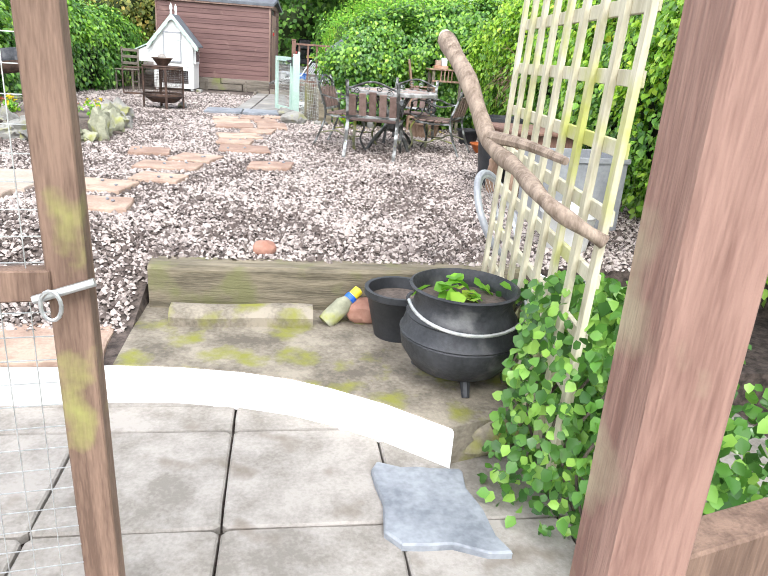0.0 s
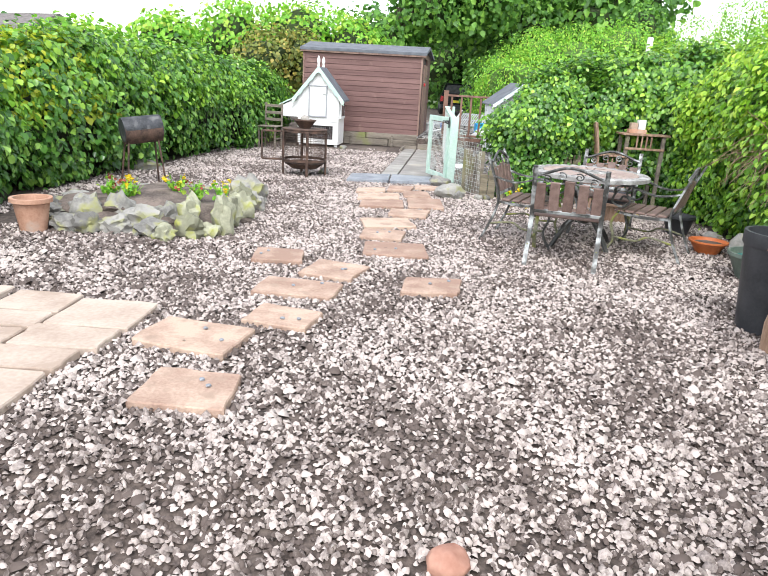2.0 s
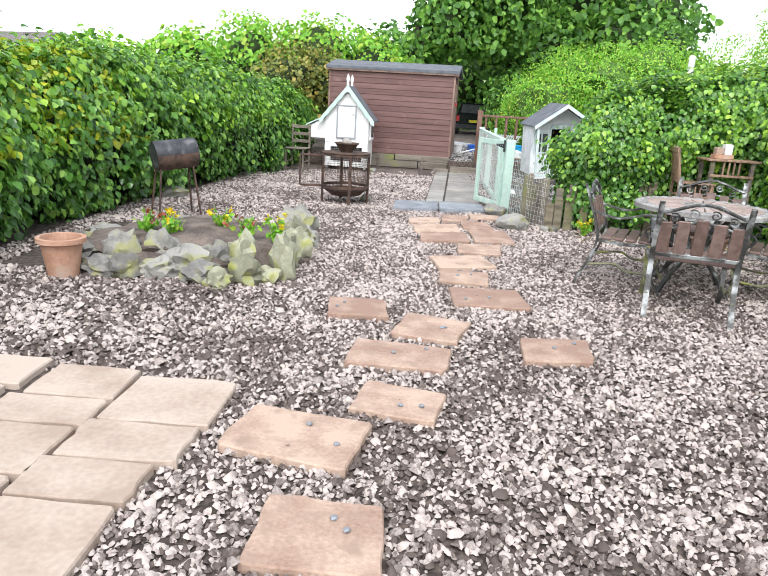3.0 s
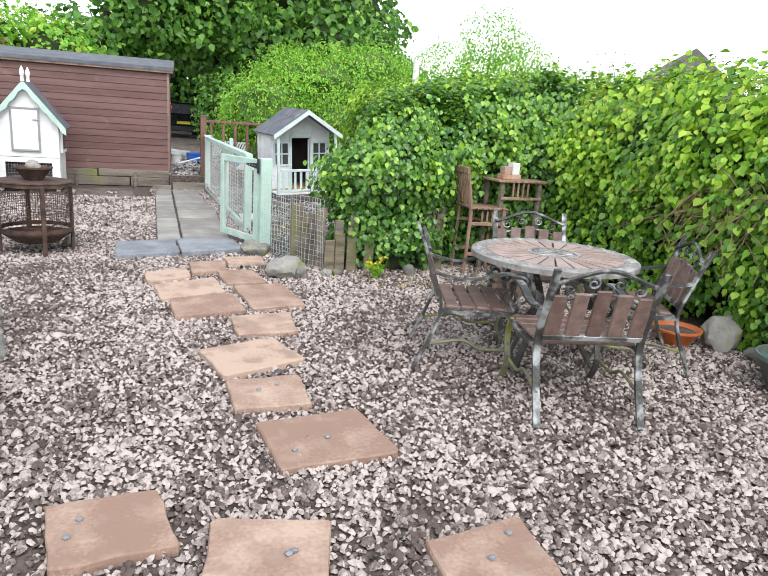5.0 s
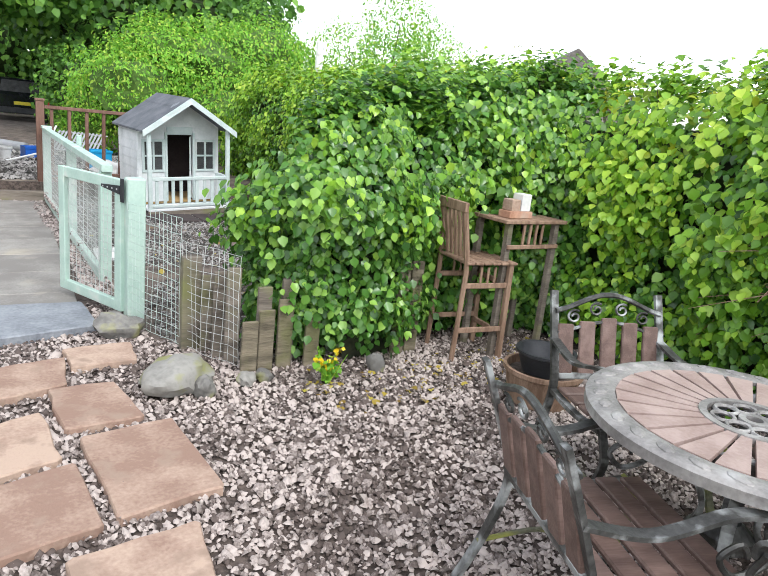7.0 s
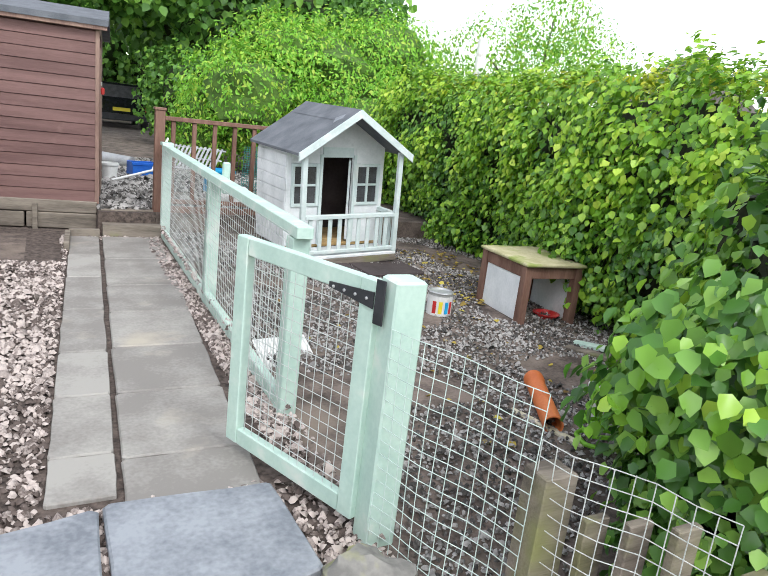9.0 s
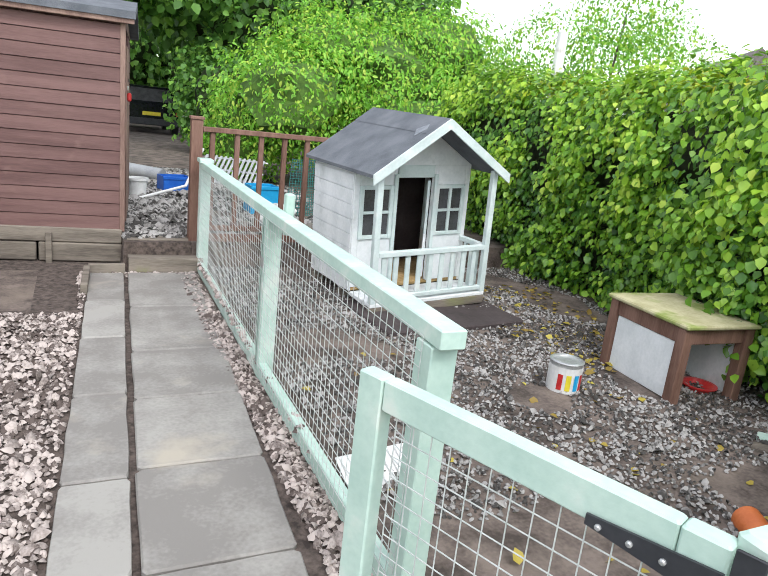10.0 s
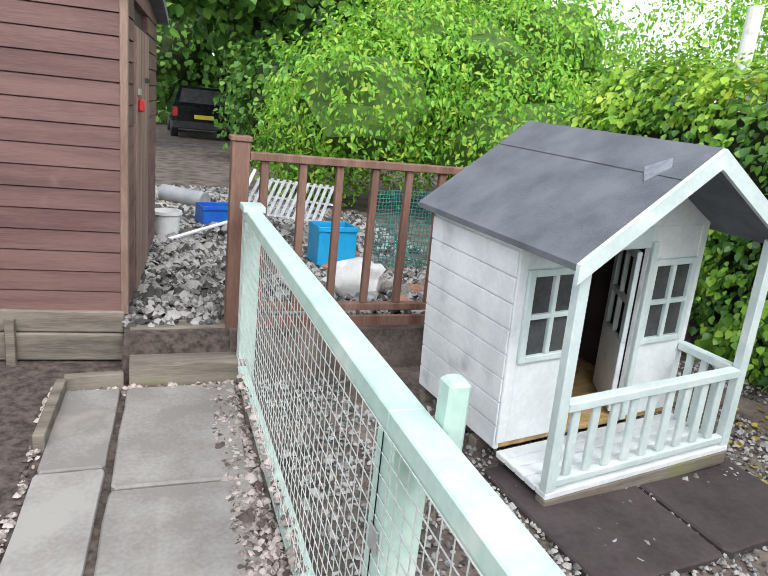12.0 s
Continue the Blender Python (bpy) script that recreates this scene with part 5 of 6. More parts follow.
r2 = np.random.default_rng(77)
STONES = ((-3.42, 7.60, 0.16, 0.11), (-3.20, 7.56, 0.12, 0.14), (-2.94, 7.66, 0.17, 0.12), (-2.78, 7.80, 0.19, 0.17), (-2.44, 7.44, 0.10, 0.10), (-2.62, 7.58, 0.16, 0.12), (-2.28, 7.62, 0.15, 0.16), (-2.10, 7.66, 0.09, 0.10), (-2.02, 7.82, 0.13, 0.28), (-3.38, 7.92, 0.17, 0.22), (-3.08, 8.0, 0.17, 0.22), (-2.60, 7.92, 0.14, 0.18), (-2.38, 7.92, 0.13, 0.26), (-2.06, 8.15, 0.13, 0.22), (-2.02, 8.45, 0.14, 0.24), (-2.10, 8.78, 0.13, 0.25), (-2.04, 9.05, 0.12, 0.16), (-2.2, 9.45, 0.22, 0.24), (-3.75, 8.0, 0.14, 0.12), (-4.0, 8.35, 0.15, 0.12), (-3.98, 8.9, 0.14, 0.10), (-3.5, 9.6, 0.16, 0.10), (-2.9, 9.7, 0.17, 0.11))
for i, (x, y, r, h) in enumerate(STONES):
    moss = i in (4, 7, 8, 12, 13, 14, 15, 6)
    single("boulder", lump(Shape(), (0, 0, 0), (r, r * 0.8, h * 0.75), r2, 3, 0.55, 1.7, 0.3), ROCK_MOSS if moss else ROCK, "yellow-green lichen covered rockery stone" if moss else "rounded grey rockery stone", "stone", pose(x, y, h * 0.48, 0, 0, float(r2.uniform(0, 360))), "stones of the rockery", smooth=True)
single("rockery_soil", lump(Shape(), (-2.95, 8.6, 0.02), (1.0, 0.95, 0.22), r2, 4, 0.2, 3), SOIL, "dark soil bed of the rockery", "soil", smooth=True)
for x, y, r, h in ((0.22, 10.86, 0.22, 0.16), (0.10, 11.80, 0.15, 0.13), (0.33, 10.70, 0.07, 0.10), (3.0, 8.25, 0.17, 0.22), (3.05, 7.85, 0.15, 0.13), (2.85, 8.7, 0.12, 0.14), (1.46, 10.72, 0.06, 0.10), (0.60, 10.78, 0.07, 0.07), (0.72, 10.80, 0.06, 0.06), (-1.75, 12.35, 0.10, 0.09), (-1.95, 16.6, 0.10, 0.07), (-4.35, 11.6, 0.2, 0.13), (2.95, 7.4, 0.12, 0.10)):
    single("boulder", lump(Shape(), (0, 0, 0), (r, r * 0.75, h * 0.7), r2, 3, 0.4, 1.2, 0.3), ROCK, "angular grey-green stone on the ground", "stone", pose(x, y, h * 0.45, 0, 0, float(r2.uniform(0, 360))), smooth=True)
single("red_stone", lump(Shape(), (-0.05, 3.58, 0.03), (0.07, 0.06, 0.05), r2, 3, 0.2), RED_STONE, "rounded reddish stone on the gravel edge", "stone", smooth=True)


def flower_clump(x, y, z, n, petal, label, seed):
    r = np.random.default_rng(seed)
    root = thing("flower", label, "plant", pose(x, y, z))
    st = Shape()
    tips = []
    for _ in range(n):
        p = Vector((r.normal(0, 0.07), r.normal(0, 0.07), r.uniform(0.08, 0.22)))
        st.tube([(0, 0, -0.03), p], [0.004, 0.002], 4)
        tips.append(p)
    tagged(part("stem", st, FEATHER, root), kind="stuff")
    leaves("leaves", np.array([t * r.uniform(0.3, 0.9) for t in tips for _ in range(4)]), r.normal(0, 1, (4 * n, 3)), 0.05, FEATHER, root, r)
    heads = np.array([t + Vector(r.normal(0, 0.01, 3)) for t in tips[: max(3, n // 3)] for _ in range(7)])
    leaves("petals", heads, r.normal(0, 1, heads.shape), 0.035, petal, root, r)


for i, (x, y, pt, lb) in enumerate(((-3.35, 8.35, FLOWER_R, "red bronze leaved plant in the rockery"), (-3.1, 8.25, FLOWER_Y, "yellow flowering plant in the rockery"), (-2.45, 8.35, FLOWER_R, "red flowering plant in the rockery"), (-2.2, 8.3, FLOWER_Y, "yellow marigold in the rockery"), (-2.75, 8.6, FLOWER_Y, "straggly yellow flowering plant"), (1.05, 10.62, FLOWER_Y, "yellow flower by the timber fence"))):
    flower_clump(x, y, 0.2 if y < 9 else 0.02, 16, pt, lb, 90 + i)

# ---- mailbox lamp drum by the hedge, chair, fire basket ----
drum = thing("metal_drum", "dark metal drum barbecue on thin legs against the hedge", "barbecue", pose(-3.78, 10.2, -0.10, 0, 0, 38))
part("drum", Shape().lathe([(0.0, -0.24), (0.15, -0.24), (0.155, -0.22), (0.155, 0.22), (0.15, 0.24), (0.0, 0.24)], 24, pose(0, 0, 0.82, 0, 84, 0)), BLACK_IRON, drum, smooth=True)
part("lower_drum", Shape().lathe([(0.0, -0.23), (0.158, -0.23), (0.158, 0.23), (0.0, 0.23)], 24, pose(0, 0, 0.795, 0, 84, 0)), RUST, drum, smooth=True)
for x in (-0.2, 0.2):
    for y in (-0.1, 0.1):
        part("leg", Shape().tube([(x * 0.9, y * 0.8, 0.72), (x * 1.25, y * 1.8, 0.0)], 0.012, 6), RUST, drum)

oc = thing("old_chair", "old dark ladder-back chair beside the hutch", "chair", pose(-3.42, 15.85, 0, 0, 0, 172))
for x in (-0.18, 0.18):
    part("back_post", Shape().beam((x, -0.18, 0), (x, -0.24, 0.92), 0.035, 0.03, (0, 1, 0)), WEATHERED, oc)
    part("front_leg", Shape().beam((x, 0.18, 0), (x, 0.18, 0.44), 0.035, 0.035, (0, 1, 0)), WEATHERED, oc)
    part("stretcher", Shape().beam((x, -0.18, 0.2), (x, 0.18, 0.2), 0.02, 0.025), WEATHERED, oc)
part("seat", Shape().box(-0.21, 0.21, -0.2, 0.21, 0.44, 0.465, cut=0.01), WEATHERED, oc)
for z in (0.58, 0.72, 0.86):
    part("ladder_rail", Shape().beam((-0.18, -0.19 - (z - 0.45) * 0.1, z), (0.18, -0.19 - (z - 0.45) * 0.1, z), 0.02, 0.06), WEATHERED, oc)

fb = thing("fire_basket", "rusty round mesh fire basket with its door open", "fire pit", pose(-2.02, 12.1, 0))
for a in (0.3, 1.87, 3.44, 5.0):
    part("leg", Shape().box(-0.02, 0.02, -0.015, 0.015, 0.0, 0.68, pose(0.33 * math.cos(a), 0.33 * math.sin(a), 0, 0, 0, math.degrees(a) + 90)), RUST, fb)
part("fire_bowl", Shape().lathe([(0.0, 0.09), (0.2, 0.11), (0.31, 0.19), (0.32, 0.20), (0.30, 0.20), (0.19, 0.125), (0.0, 0.10)], 28), RUST, fb, smooth=True)
for z in (0.22, 0.66):
    part("hoop", Shape().lathe([(0.315, z), (0.315, z + 0.035), (0.335, z + 0.035), (0.335, z), (0.315, z)], 32), RUST, fb)
ms = Shape()
for k in range(90):
    a = 2 * math.pi * k / 90
    if not 3.5 < a < 4.4:
        ms.tube([(0.322 * math.cos(a), 0.322 * math.sin(a), 0.25), (0.322 * math.cos(a), 0.322 * math.sin(a), 0.66)], 0.0022, 4, False)
for j in range(16):
    ms.tube([(0.322 * math.cos(a), 0.322 * math.sin(a), 0.26 + 0.026 * j) for a in np.linspace(-1.85, 3.45, 30)], 0.0022, 4, False)
tagged(part("mesh", ms, RUST, fb), kind="stuff")
fd = part("mesh_door", Shape().beam((-0.30, -0.14, 0.24), (-0.62, -0.20, 0.24), 0.02, 0.03), RUST, fb)
for a, b in (((-0.30, -0.14, 0.66), (-0.62, -0.20, 0.66)), ((-0.62, -0.20, 0.24), (-0.62, -0.20, 0.67)), ((-0.30, -0.14, 0.24), (-0.30, -0.14, 0.67))):
    part("door_bar", Shape().beam(a, b, 0.02, 0.03, (0, 1, 0) if a[2] != b[2] else (0, 0, 1)), RUST, fd)
wire_panel((-0.32, -0.145), (-0.61, -0.198), 0.26, 0.65, 0.03, RUST, fd)
part("lid_plate", Shape().lathe([(0.0, 0.695), (0.34, 0.695), (0.345, 0.70), (0.34, 0.712), (0.0, 0.712)], 32), RUST, fb)
tub("metal_bowl", -2.02, 12.1, 0.08, 0.16, 0.13, RUST, "dark rusty bowl on the fire basket", "bowl", z=0.713)
single("bowl_stone", lump(Shape(), (0, 0, 0), (0.07, 0.06, 0.05), r2, 2), PATIO, "pale stone lying in the bowl", "stone", pose(-2.02, 12.1, 0.85), smooth=True)

# ---- run: hutch table, paint tin, litter ----
wt = thing("animal_shelter", "brown wooden shelter table with white side panels", "shelter", pose(2.86, 14.46, 0.03, 0, 0, -4))
for x in (-0.25, 0.25):
    for y in (-0.30, 0.30):
        part("leg", Shape().box(x - 0.035, x + 0.035, y - 0.035, y + 0.035, 0, 0.50), BROWN_WOOD, wt)
    part("apron", Shape().box(x - 0.02, x + 0.02, -0.264, 0.264, 0.40, 0.50), BROWN_WOOD, wt)
for y in (-0.30, 0.30):
    part("apron", Shape().box(-0.214, 0.214, y - 0.02, y + 0.02, 0.40, 0.50), BROWN_WOOD, wt)
part("top", Shape().box(-0.30, 0.30, -0.36, 0.36, 0.502, 0.53, cut=0.008), TABLE_FELT, wt, "mossy weathered top board")
part("side_panel", Shape().box(-0.262, -0.25, -0.263, 0.263, 0.03, 0.398), WHITE_WORN, wt, "scuffed white panel")
part("side_panel", Shape().box(0.25, 0.262, -0.263, 0.263, 0.03, 0.398), WHITE_WORN, wt)
tin = thing("paint_tin", "lidded metal paint tin with worn paper label", "tin", pose(2.0, 14.48, 0.03))
part("can", Shape().lathe([(0.0, 0), (0.10, 0), (0.10, 0.21), (0.105, 0.215), (0.10, 0.22), (0.088, 0.222), (0.085, 0.212), (0.0, 0.212)], 28), STEEL, tin, smooth=True)
part("label", Shape().lathe([(0.101, 0.03), (0.102, 0.03), (0.102, 0.19), (0.101, 0.19)], 28), PLASTIC_WHITE, tin)
for a, mt in ((3.6, RED), (4.1, YELLOW), (4.6, SKYBLUE), (5.0, RED)):
    part("label_patch", Shape().rings([[(0.1035 * math.cos(a + b), 0.1035 * math.sin(a + b), z) for b in (0, 0.15, 0.3)] for z in (0.05, 0.15)], None, False, False), mt, tin)
dish = tub("feed_bowl", 2.98, 14.3, 0.07, 0.10, 0.06, RED, "small red plastic feed bowl", "bowl", z=0.03)
pipe = single("drain_pipe", Shape().lathe([(0.055, -0.32), (0.055, 0.25), (0.062, 0.26), (0.062, 0.33), (0.05, 0.33), (0.048, -0.32), (0.055, -0.32)], 22), ORANGE, "short orange plastic drain pipe on soil", "pipe", pose(1.71, 12.83, 0.07, 90, 0, 150), smooth=True)
single("timber_offcut", Shape().beam((1.50, 12.85, 0.03), (1.62, 12.38, 0.03), 0.045, 0.02), TRELLIS, "pale sawn timber offcut on soil", "timber")
tub("white_tub", 2.0, 12.6, 0.10, 0.125, 0.22, PLASTIC_WHITE, "dirty white plastic tub", "tub", fill=SOIL)
for x0, y0, x1, y1, mt in ((2.75, 13.70, 3.15, 13.1, MINT), (2.6, 13.62, 2.95, 12.9, WEATHERED), (2.74, 13.16, 2.62, 12.62, ORANGE)):
    single("loose_plank", Shape().beam((x0, y0, 0.05), (x1, y1, 0.09), 0.09, 0.03), mt, "loose plank lying on the soil", "plank")
cg = thing("wire_crate_panel", "white plastic wire panel lying by the fence", "panel", pose(0.50, 13.75, 0.03, 28, 0, 8))
for k in range(9):
    part("bar", Shape().tube([(-0.16 + 0.04 * k, -0.2, 0), (-0.16 + 0.04 * k, 0.2, 0)], 0.007, 6), PLASTIC_WHITE, cg)
part("sheet", Shape().box(-0.18, 0.18, -0.22, 0.22, -0.016, -0.009), PLASTIC_WHITE, cg)
r3 = np.random.default_rng(8)
hose = thing("garden_hose", "coiled bright green garden hose over the low fence", "hose", pose(1.66, 12.3, 0.06))
part("coil", Shape().tube([(0.16 * math.cos(a) + 0.01 * math.sin(5 * a), 0.12 * math.sin(a * 1.02), 0.03 + 0.009 * a) for a in np.linspace(0, 38, 160)], 0.012, 6), FEATHER, hose)

# ---- yard behind: brown rail fence, litter, car ----
rf = thing("rail_fence", "brown stained balustrade fence of the raised yard", "fence", pose(0.28, 17.72, 0))
for x in (0.0, 1.72):
    part("post", Shape().box(x - 0.05, x + 0.05, 0, 0.10, 0.0, 1.34), BROWN_WOOD, rf)
    part("post_cap", Shape().box(x - 0.06, x + 0.06, -0.01, 0.11, 1.342, 1.37), BROWN_WOOD, rf)
part("hand_rail", Shape().box(0.052, 1.668, 0.01, 0.09, 1.24, 1.285), BROWN_WOOD, rf)
part("bottom_rail", Shape().box(0.052, 1.668, 0.02, 0.08, 0.34, 0.385), BROWN_WOOD, rf)
for k in range(7):
    x = 0.12 + 0.225 * k
    part("baluster", Shape().box(x, x + 0.045, 0.028, 0.072, 0.386, 1.239), BROWN_WOOD, rf)
for k in range(2):
    part("kick_board", Shape().box(0.06, 1.66, -0.01, 0.015, 0.02 + 0.15 * k, 0.165 + 0.15 * k), BROWN_WOOD, rf)


def crate(x, y, z, w, d, h, mat, label, rot=0):
    root = thing("crate", label, "crate", pose(x, y, z, 0, 0, rot))
    s = Shape()
    for a in ((-w, w, -d, -d + 0.012, 0, h), (-w, w, d - 0.012, d, 0, h), (-w, -w + 0.012, -d + 0.013, d - 0.013, 0, h), (w - 0.012, w, -d + 0.013, d - 0.013, 0, h), (-w + 0.013, w - 0.013, -d + 0.013, d - 0.013, 0, 0.012)):
        s.box(*a)
    part("box", s, mat, root)
    part("rim", Shape().box(-w - 0.012, w + 0.012, -d - 0.012, -d - 0.001, h - 0.04, h), mat, root)
    return root


crate(0.50, 20.9, 0.24, 0.19, 0.14, 0.22, BLUE, "blue plastic storage crate on rubble", 12)
crate(1.30, 19.3, 0.27, 0.17, 0.14, 0.33, SKYBLUE, "bright blue plastic tub behind the rails", 5)
tub("white_bucket", -0.02, 20.3, 0.10, 0.12, 0.24, PLASTIC_WHITE, "white plastic bucket beside the shed", "bucket", z=0.24)
single("grey_pipe", Shape().tube([(0.0, 22.2, 0.36), (0.45, 21.8, 0.34)], 0.10, 14), GREY_PLASTIC, "grey plastic pipe lying in the yard", "pipe", smooth=True)
single("white_pole", Shape().tube([(-0.05, 20.0, 0.26), (0.55, 20.2, 0.42), (0.85, 20.8, 0.85)], 0.018, 8), PLASTIC_WHITE, "bent white pole leaning in the yard", "pole", smooth=True)
pl = thing("slatted_panel", "grey slatted plastic panel leaning in the yard", "panel", pose(1.15, 20.4, 0.62, 34, 0, -30))
for k in range(13):
    part("slat", Shape().box(-0.42 + 0.065 * k, -0.385 + 0.065 * k, -0.28, 0.28, 0, 0.015), STEEL, pl)
for y in (-0.26, 0.0, 0.24):
    part("batten", Shape().box(-0.44, 0.44, y, y + 0.03, -0.016, -0.001), STEEL, pl)
nt = thing("green_netting", "teal green plastic netting behind the rails", "netting")
wire_panel((1.55, 19.0), (2.1, 19.1), 0.3, 0.95, 0.03, TEAL, nt, "net", 0.03, 0.004)
single("bag", lump(Shape(), (0, 0, 0), (0.22, 0.15, 0.16), r2, 3, 0.4), PLASTIC_WHITE, "crumpled white and green plastic bag", "bag", pose(1.25, 18.4, 0.36), smooth=True)
for i in range(26):
    x, y = float(r3.uniform(0.9, 2.3)), float(r3.uniform(18.1, 19.6))
    single("rubble", lump(Shape(), (0, 0, 0), (0.10, 0.07, 0.05), r3, 2, 0.4), (PATIO, RED_STONE, SLATE, WEATHERED)[i % 4], "broken stone and brick rubble", "rubble", pose(x, y, 0.27, 0, 0, float(r3.uniform(0, 360))), "rubble in the yard")
for i in range(9):
    a = float(r3.uniform(0, 3))
    x, y = float(r3.uniform(-0.1, 0.8)), float(r3.uniform(21.5, 23.5))
    single("timber_scrap", Shape().beam((x, y, 0.25), (x + 0.9 * math.cos(a), y + 0.5 * math.sin(a), 0.27), 0.09, 0.03), (WEATHERED, TRELLIS, SHED_TRIM)[i % 3], "scrap timber piled beside the shed", "timber", group="scrap timber")

car = thing("car", "black car parked among the trees, seen from behind", "car", pose(1.35, 33.0, 0.2))
part("body", Shape().rings([[(-0.80, y, 0.30), (0.80, y, 0.30), (0.86, y, 0.55), (0.84, y, 0.90), (-0.84, y, 0.90), (-0.86, y, 0.55)] for y in (0, 3.9)]), CAR, car)
part("cabin", Shape().rings([[(-0.80, 0.15, 0.90), (0.80, 0.15, 0.90), (0.80, 3.0, 0.90), (-0.80, 3.0, 0.90)], [(-0.62, 0.55, 1.42), (0.62, 0.55, 1.42), (0.62, 2.2, 1.45), (-0.62, 2.2, 1.45)]]), CAR, car)
part("rear_window", Shape().rings([[(-0.66, 0.20, 0.95), (0.66, 0.20, 0.95), (0.56, 0.50, 1.36), (-0.56, 0.50, 1.36)], [(-0.66, 0.19, 0.95), (0.66, 0.19, 0.95), (0.56, 0.49, 1.36), (-0.56, 0.49, 1.36)]]), GLASS_DARK, car)
part("bumper", Shape().box(-0.84, 0.84, -0.09, 0.0, 0.30, 0.50, cut=0.03), BLACK, car)
part("number_plate", Shape().box(-0.26, 0.26, -0.015, -0.002, 0.58, 0.69), YELLOW, car)
for x in (-0.83, 0.70):
    part("tail_lamp", Shape().box(x, x + 0.13, -0.02, -0.002, 0.62, 0.86), RED, car)
for x in (-0.75, 0.75):
    for y in (0.7, 3.1):
        w = part("wheel", Shape().lathe([(0.0, -0.1), (0.30, -0.1), (0.32, -0.07), (0.32, 0.07), (0.30, 0.1), (0.0, 0.1)], 24, pose(x, y, 0.32, 0, 90, 0)), BLACK, car)


# ---- far houses and poles over the hedges ----
def far_house(x, y, w, d, eave, ridge, rot, label):
    root = thing("house", label, "house", pose(x, y, 0, 0, 0, rot))
    part("wall", Shape().box(-w, w, -d, d, 0, eave), PATIO, root)
    part("roof", Shape().rings([[(-w - 0.3, yy, eave), (w + 0.3, yy, eave), (0, yy, ridge)] for yy in (-d - 0.3, d + 0.3)]), ROOF_TILE, root)
    part("window", Shape().box(-0.8, 0.8, -d - 0.03, -d - 0.001, eave * 0.4, eave * 0.75), GLASS_DARK, root)
    return root


far_house(33, 39.5, 3.6, 5, 3.6, 6.75, -35, "distant house with dark slate gable roof")
far_house(-36, 62, 5, 4, 3.4, 5.6, 70, "distant bungalow with brown tiled roof")
single("fence_post", Shape().lathe([(0.07, 0), (0.07, 2.85), (0.0, 2.87)], 12), PLASTIC_WHITE, "pale pole standing beyond the hedge", "pole", pose(5.1, 19.0, 0))

# ---- near the entrance ----
def cauldron(m):
    root = thing("cauldron", "black iron cauldron planter with small green plant", "cauldron", m)
    prof = [(0.0, 0.03), (0.12, 0.035), (0.19, 0.07), (0.235, 0.14), (0.245, 0.20), (0.242, 0.205), (0.248, 0.212), (0.24, 0.22), (0.225, 0.27), (0.222, 0.275), (0.226, 0.282), (0.20, 0.32), (0.195, 0.35), (0.215, 0.39), (0.222, 0.40), (0.21, 0.405), (0.185, 0.36), (0.19, 0.31), (0.0, 0.31)]
    part("pot", Shape().lathe(prof, 40), BLACK_IRON, root, smooth=True)
    part("soil", Shape().lathe([(0.0, 0.345), (0.19, 0.335), (0.19, 0.312), (0.0, 0.311)], 24), SOIL, root)
    part("bail_handle", Shape().tube([(0.235 * math.cos(a), -0.19 * math.sin(a) - 0.06, 0.36 - 0.07 * math.sin(a)) for a in np.linspace(0.0, 3.14, 24)], 0.007, 8), STEEL, root, "thin grey wire handle")
    for a in (0.4, 2.5, 4.7):
        part("foot", Shape().tube([(0.15 * math.cos(a), 0.15 * math.sin(a), 0.06), (0.19 * math.cos(a), 0.19 * math.sin(a), 0.0)], [0.022, 0.016], 8), BLACK_IRON, root)
    for x in (-0.215, 0.215):
        part("lug", Shape().tube([(x + 0.02 * math.cos(a) * (1 if x > 0 else -1), -0.03, 0.355 + 0.022 * math.sin(a)) for a in np.linspace(-1.6, 1.6, 8)], 0.007, 6), BLACK_IRON, root)
    r = np.random.default_rng(3)
    pp = np.column_stack([r.normal(-0.02, 0.05, 26), r.normal(-0.02, 0.05, 26), r.uniform(0.36, 0.42, 26)])
    leaves("plant", pp, np.tile([0, 0, 1.0], (26, 1)), 0.075, FEATHER, root, r, jitter=0.4)
    return root


cauldron(pose(0.86, 2.50, -0.245) @ Matrix.Scale(1.12, 4))
tub("black_bucket", 0.66, 2.98, 0.12, 0.17, 0.26, BLACK, "black plastic bucket behind the cauldron", "bucket", z=-0.245, fill=SOIL)
log = Shape().rings([[(x, 3.12 + yy * (1 + 0.1 * math.sin(x * 13)), -0.245 + zz * (1 + 0.08 * math.sin(x * 9 + 1))) for yy, zz in ((-0.07, 0.0), (-0.075, 0.05), (-0.03, 0.085), (0.05, 0.085), (0.08, 0.05), (0.08, 0.0))] for x in np.linspace(-0.52, 0.22, 9)])
single("stone_kerb", log, MOSSY, "long flat mossy stone lying by the sleeper", "stone", smooth=True)
bt2 = thing("bottle", "green glass bottle with yellow and blue cap leaning", "bottle", pose(0.33, 3.12, -0.20, 0, 52, 25))
part("glass", Shape().lathe([(0.0, -0.06), (0.045, -0.06), (0.05, -0.02), (0.05, 0.08), (0.03, 0.12), (0.0, 0.12)], 18), ROCK_MOSS, bt2, smooth=True)
part("collar", Shape().lathe([(0.0, 0.12), (0.034, 0.12), (0.034, 0.15), (0.0, 0.15)], 16), BLUE, bt2)
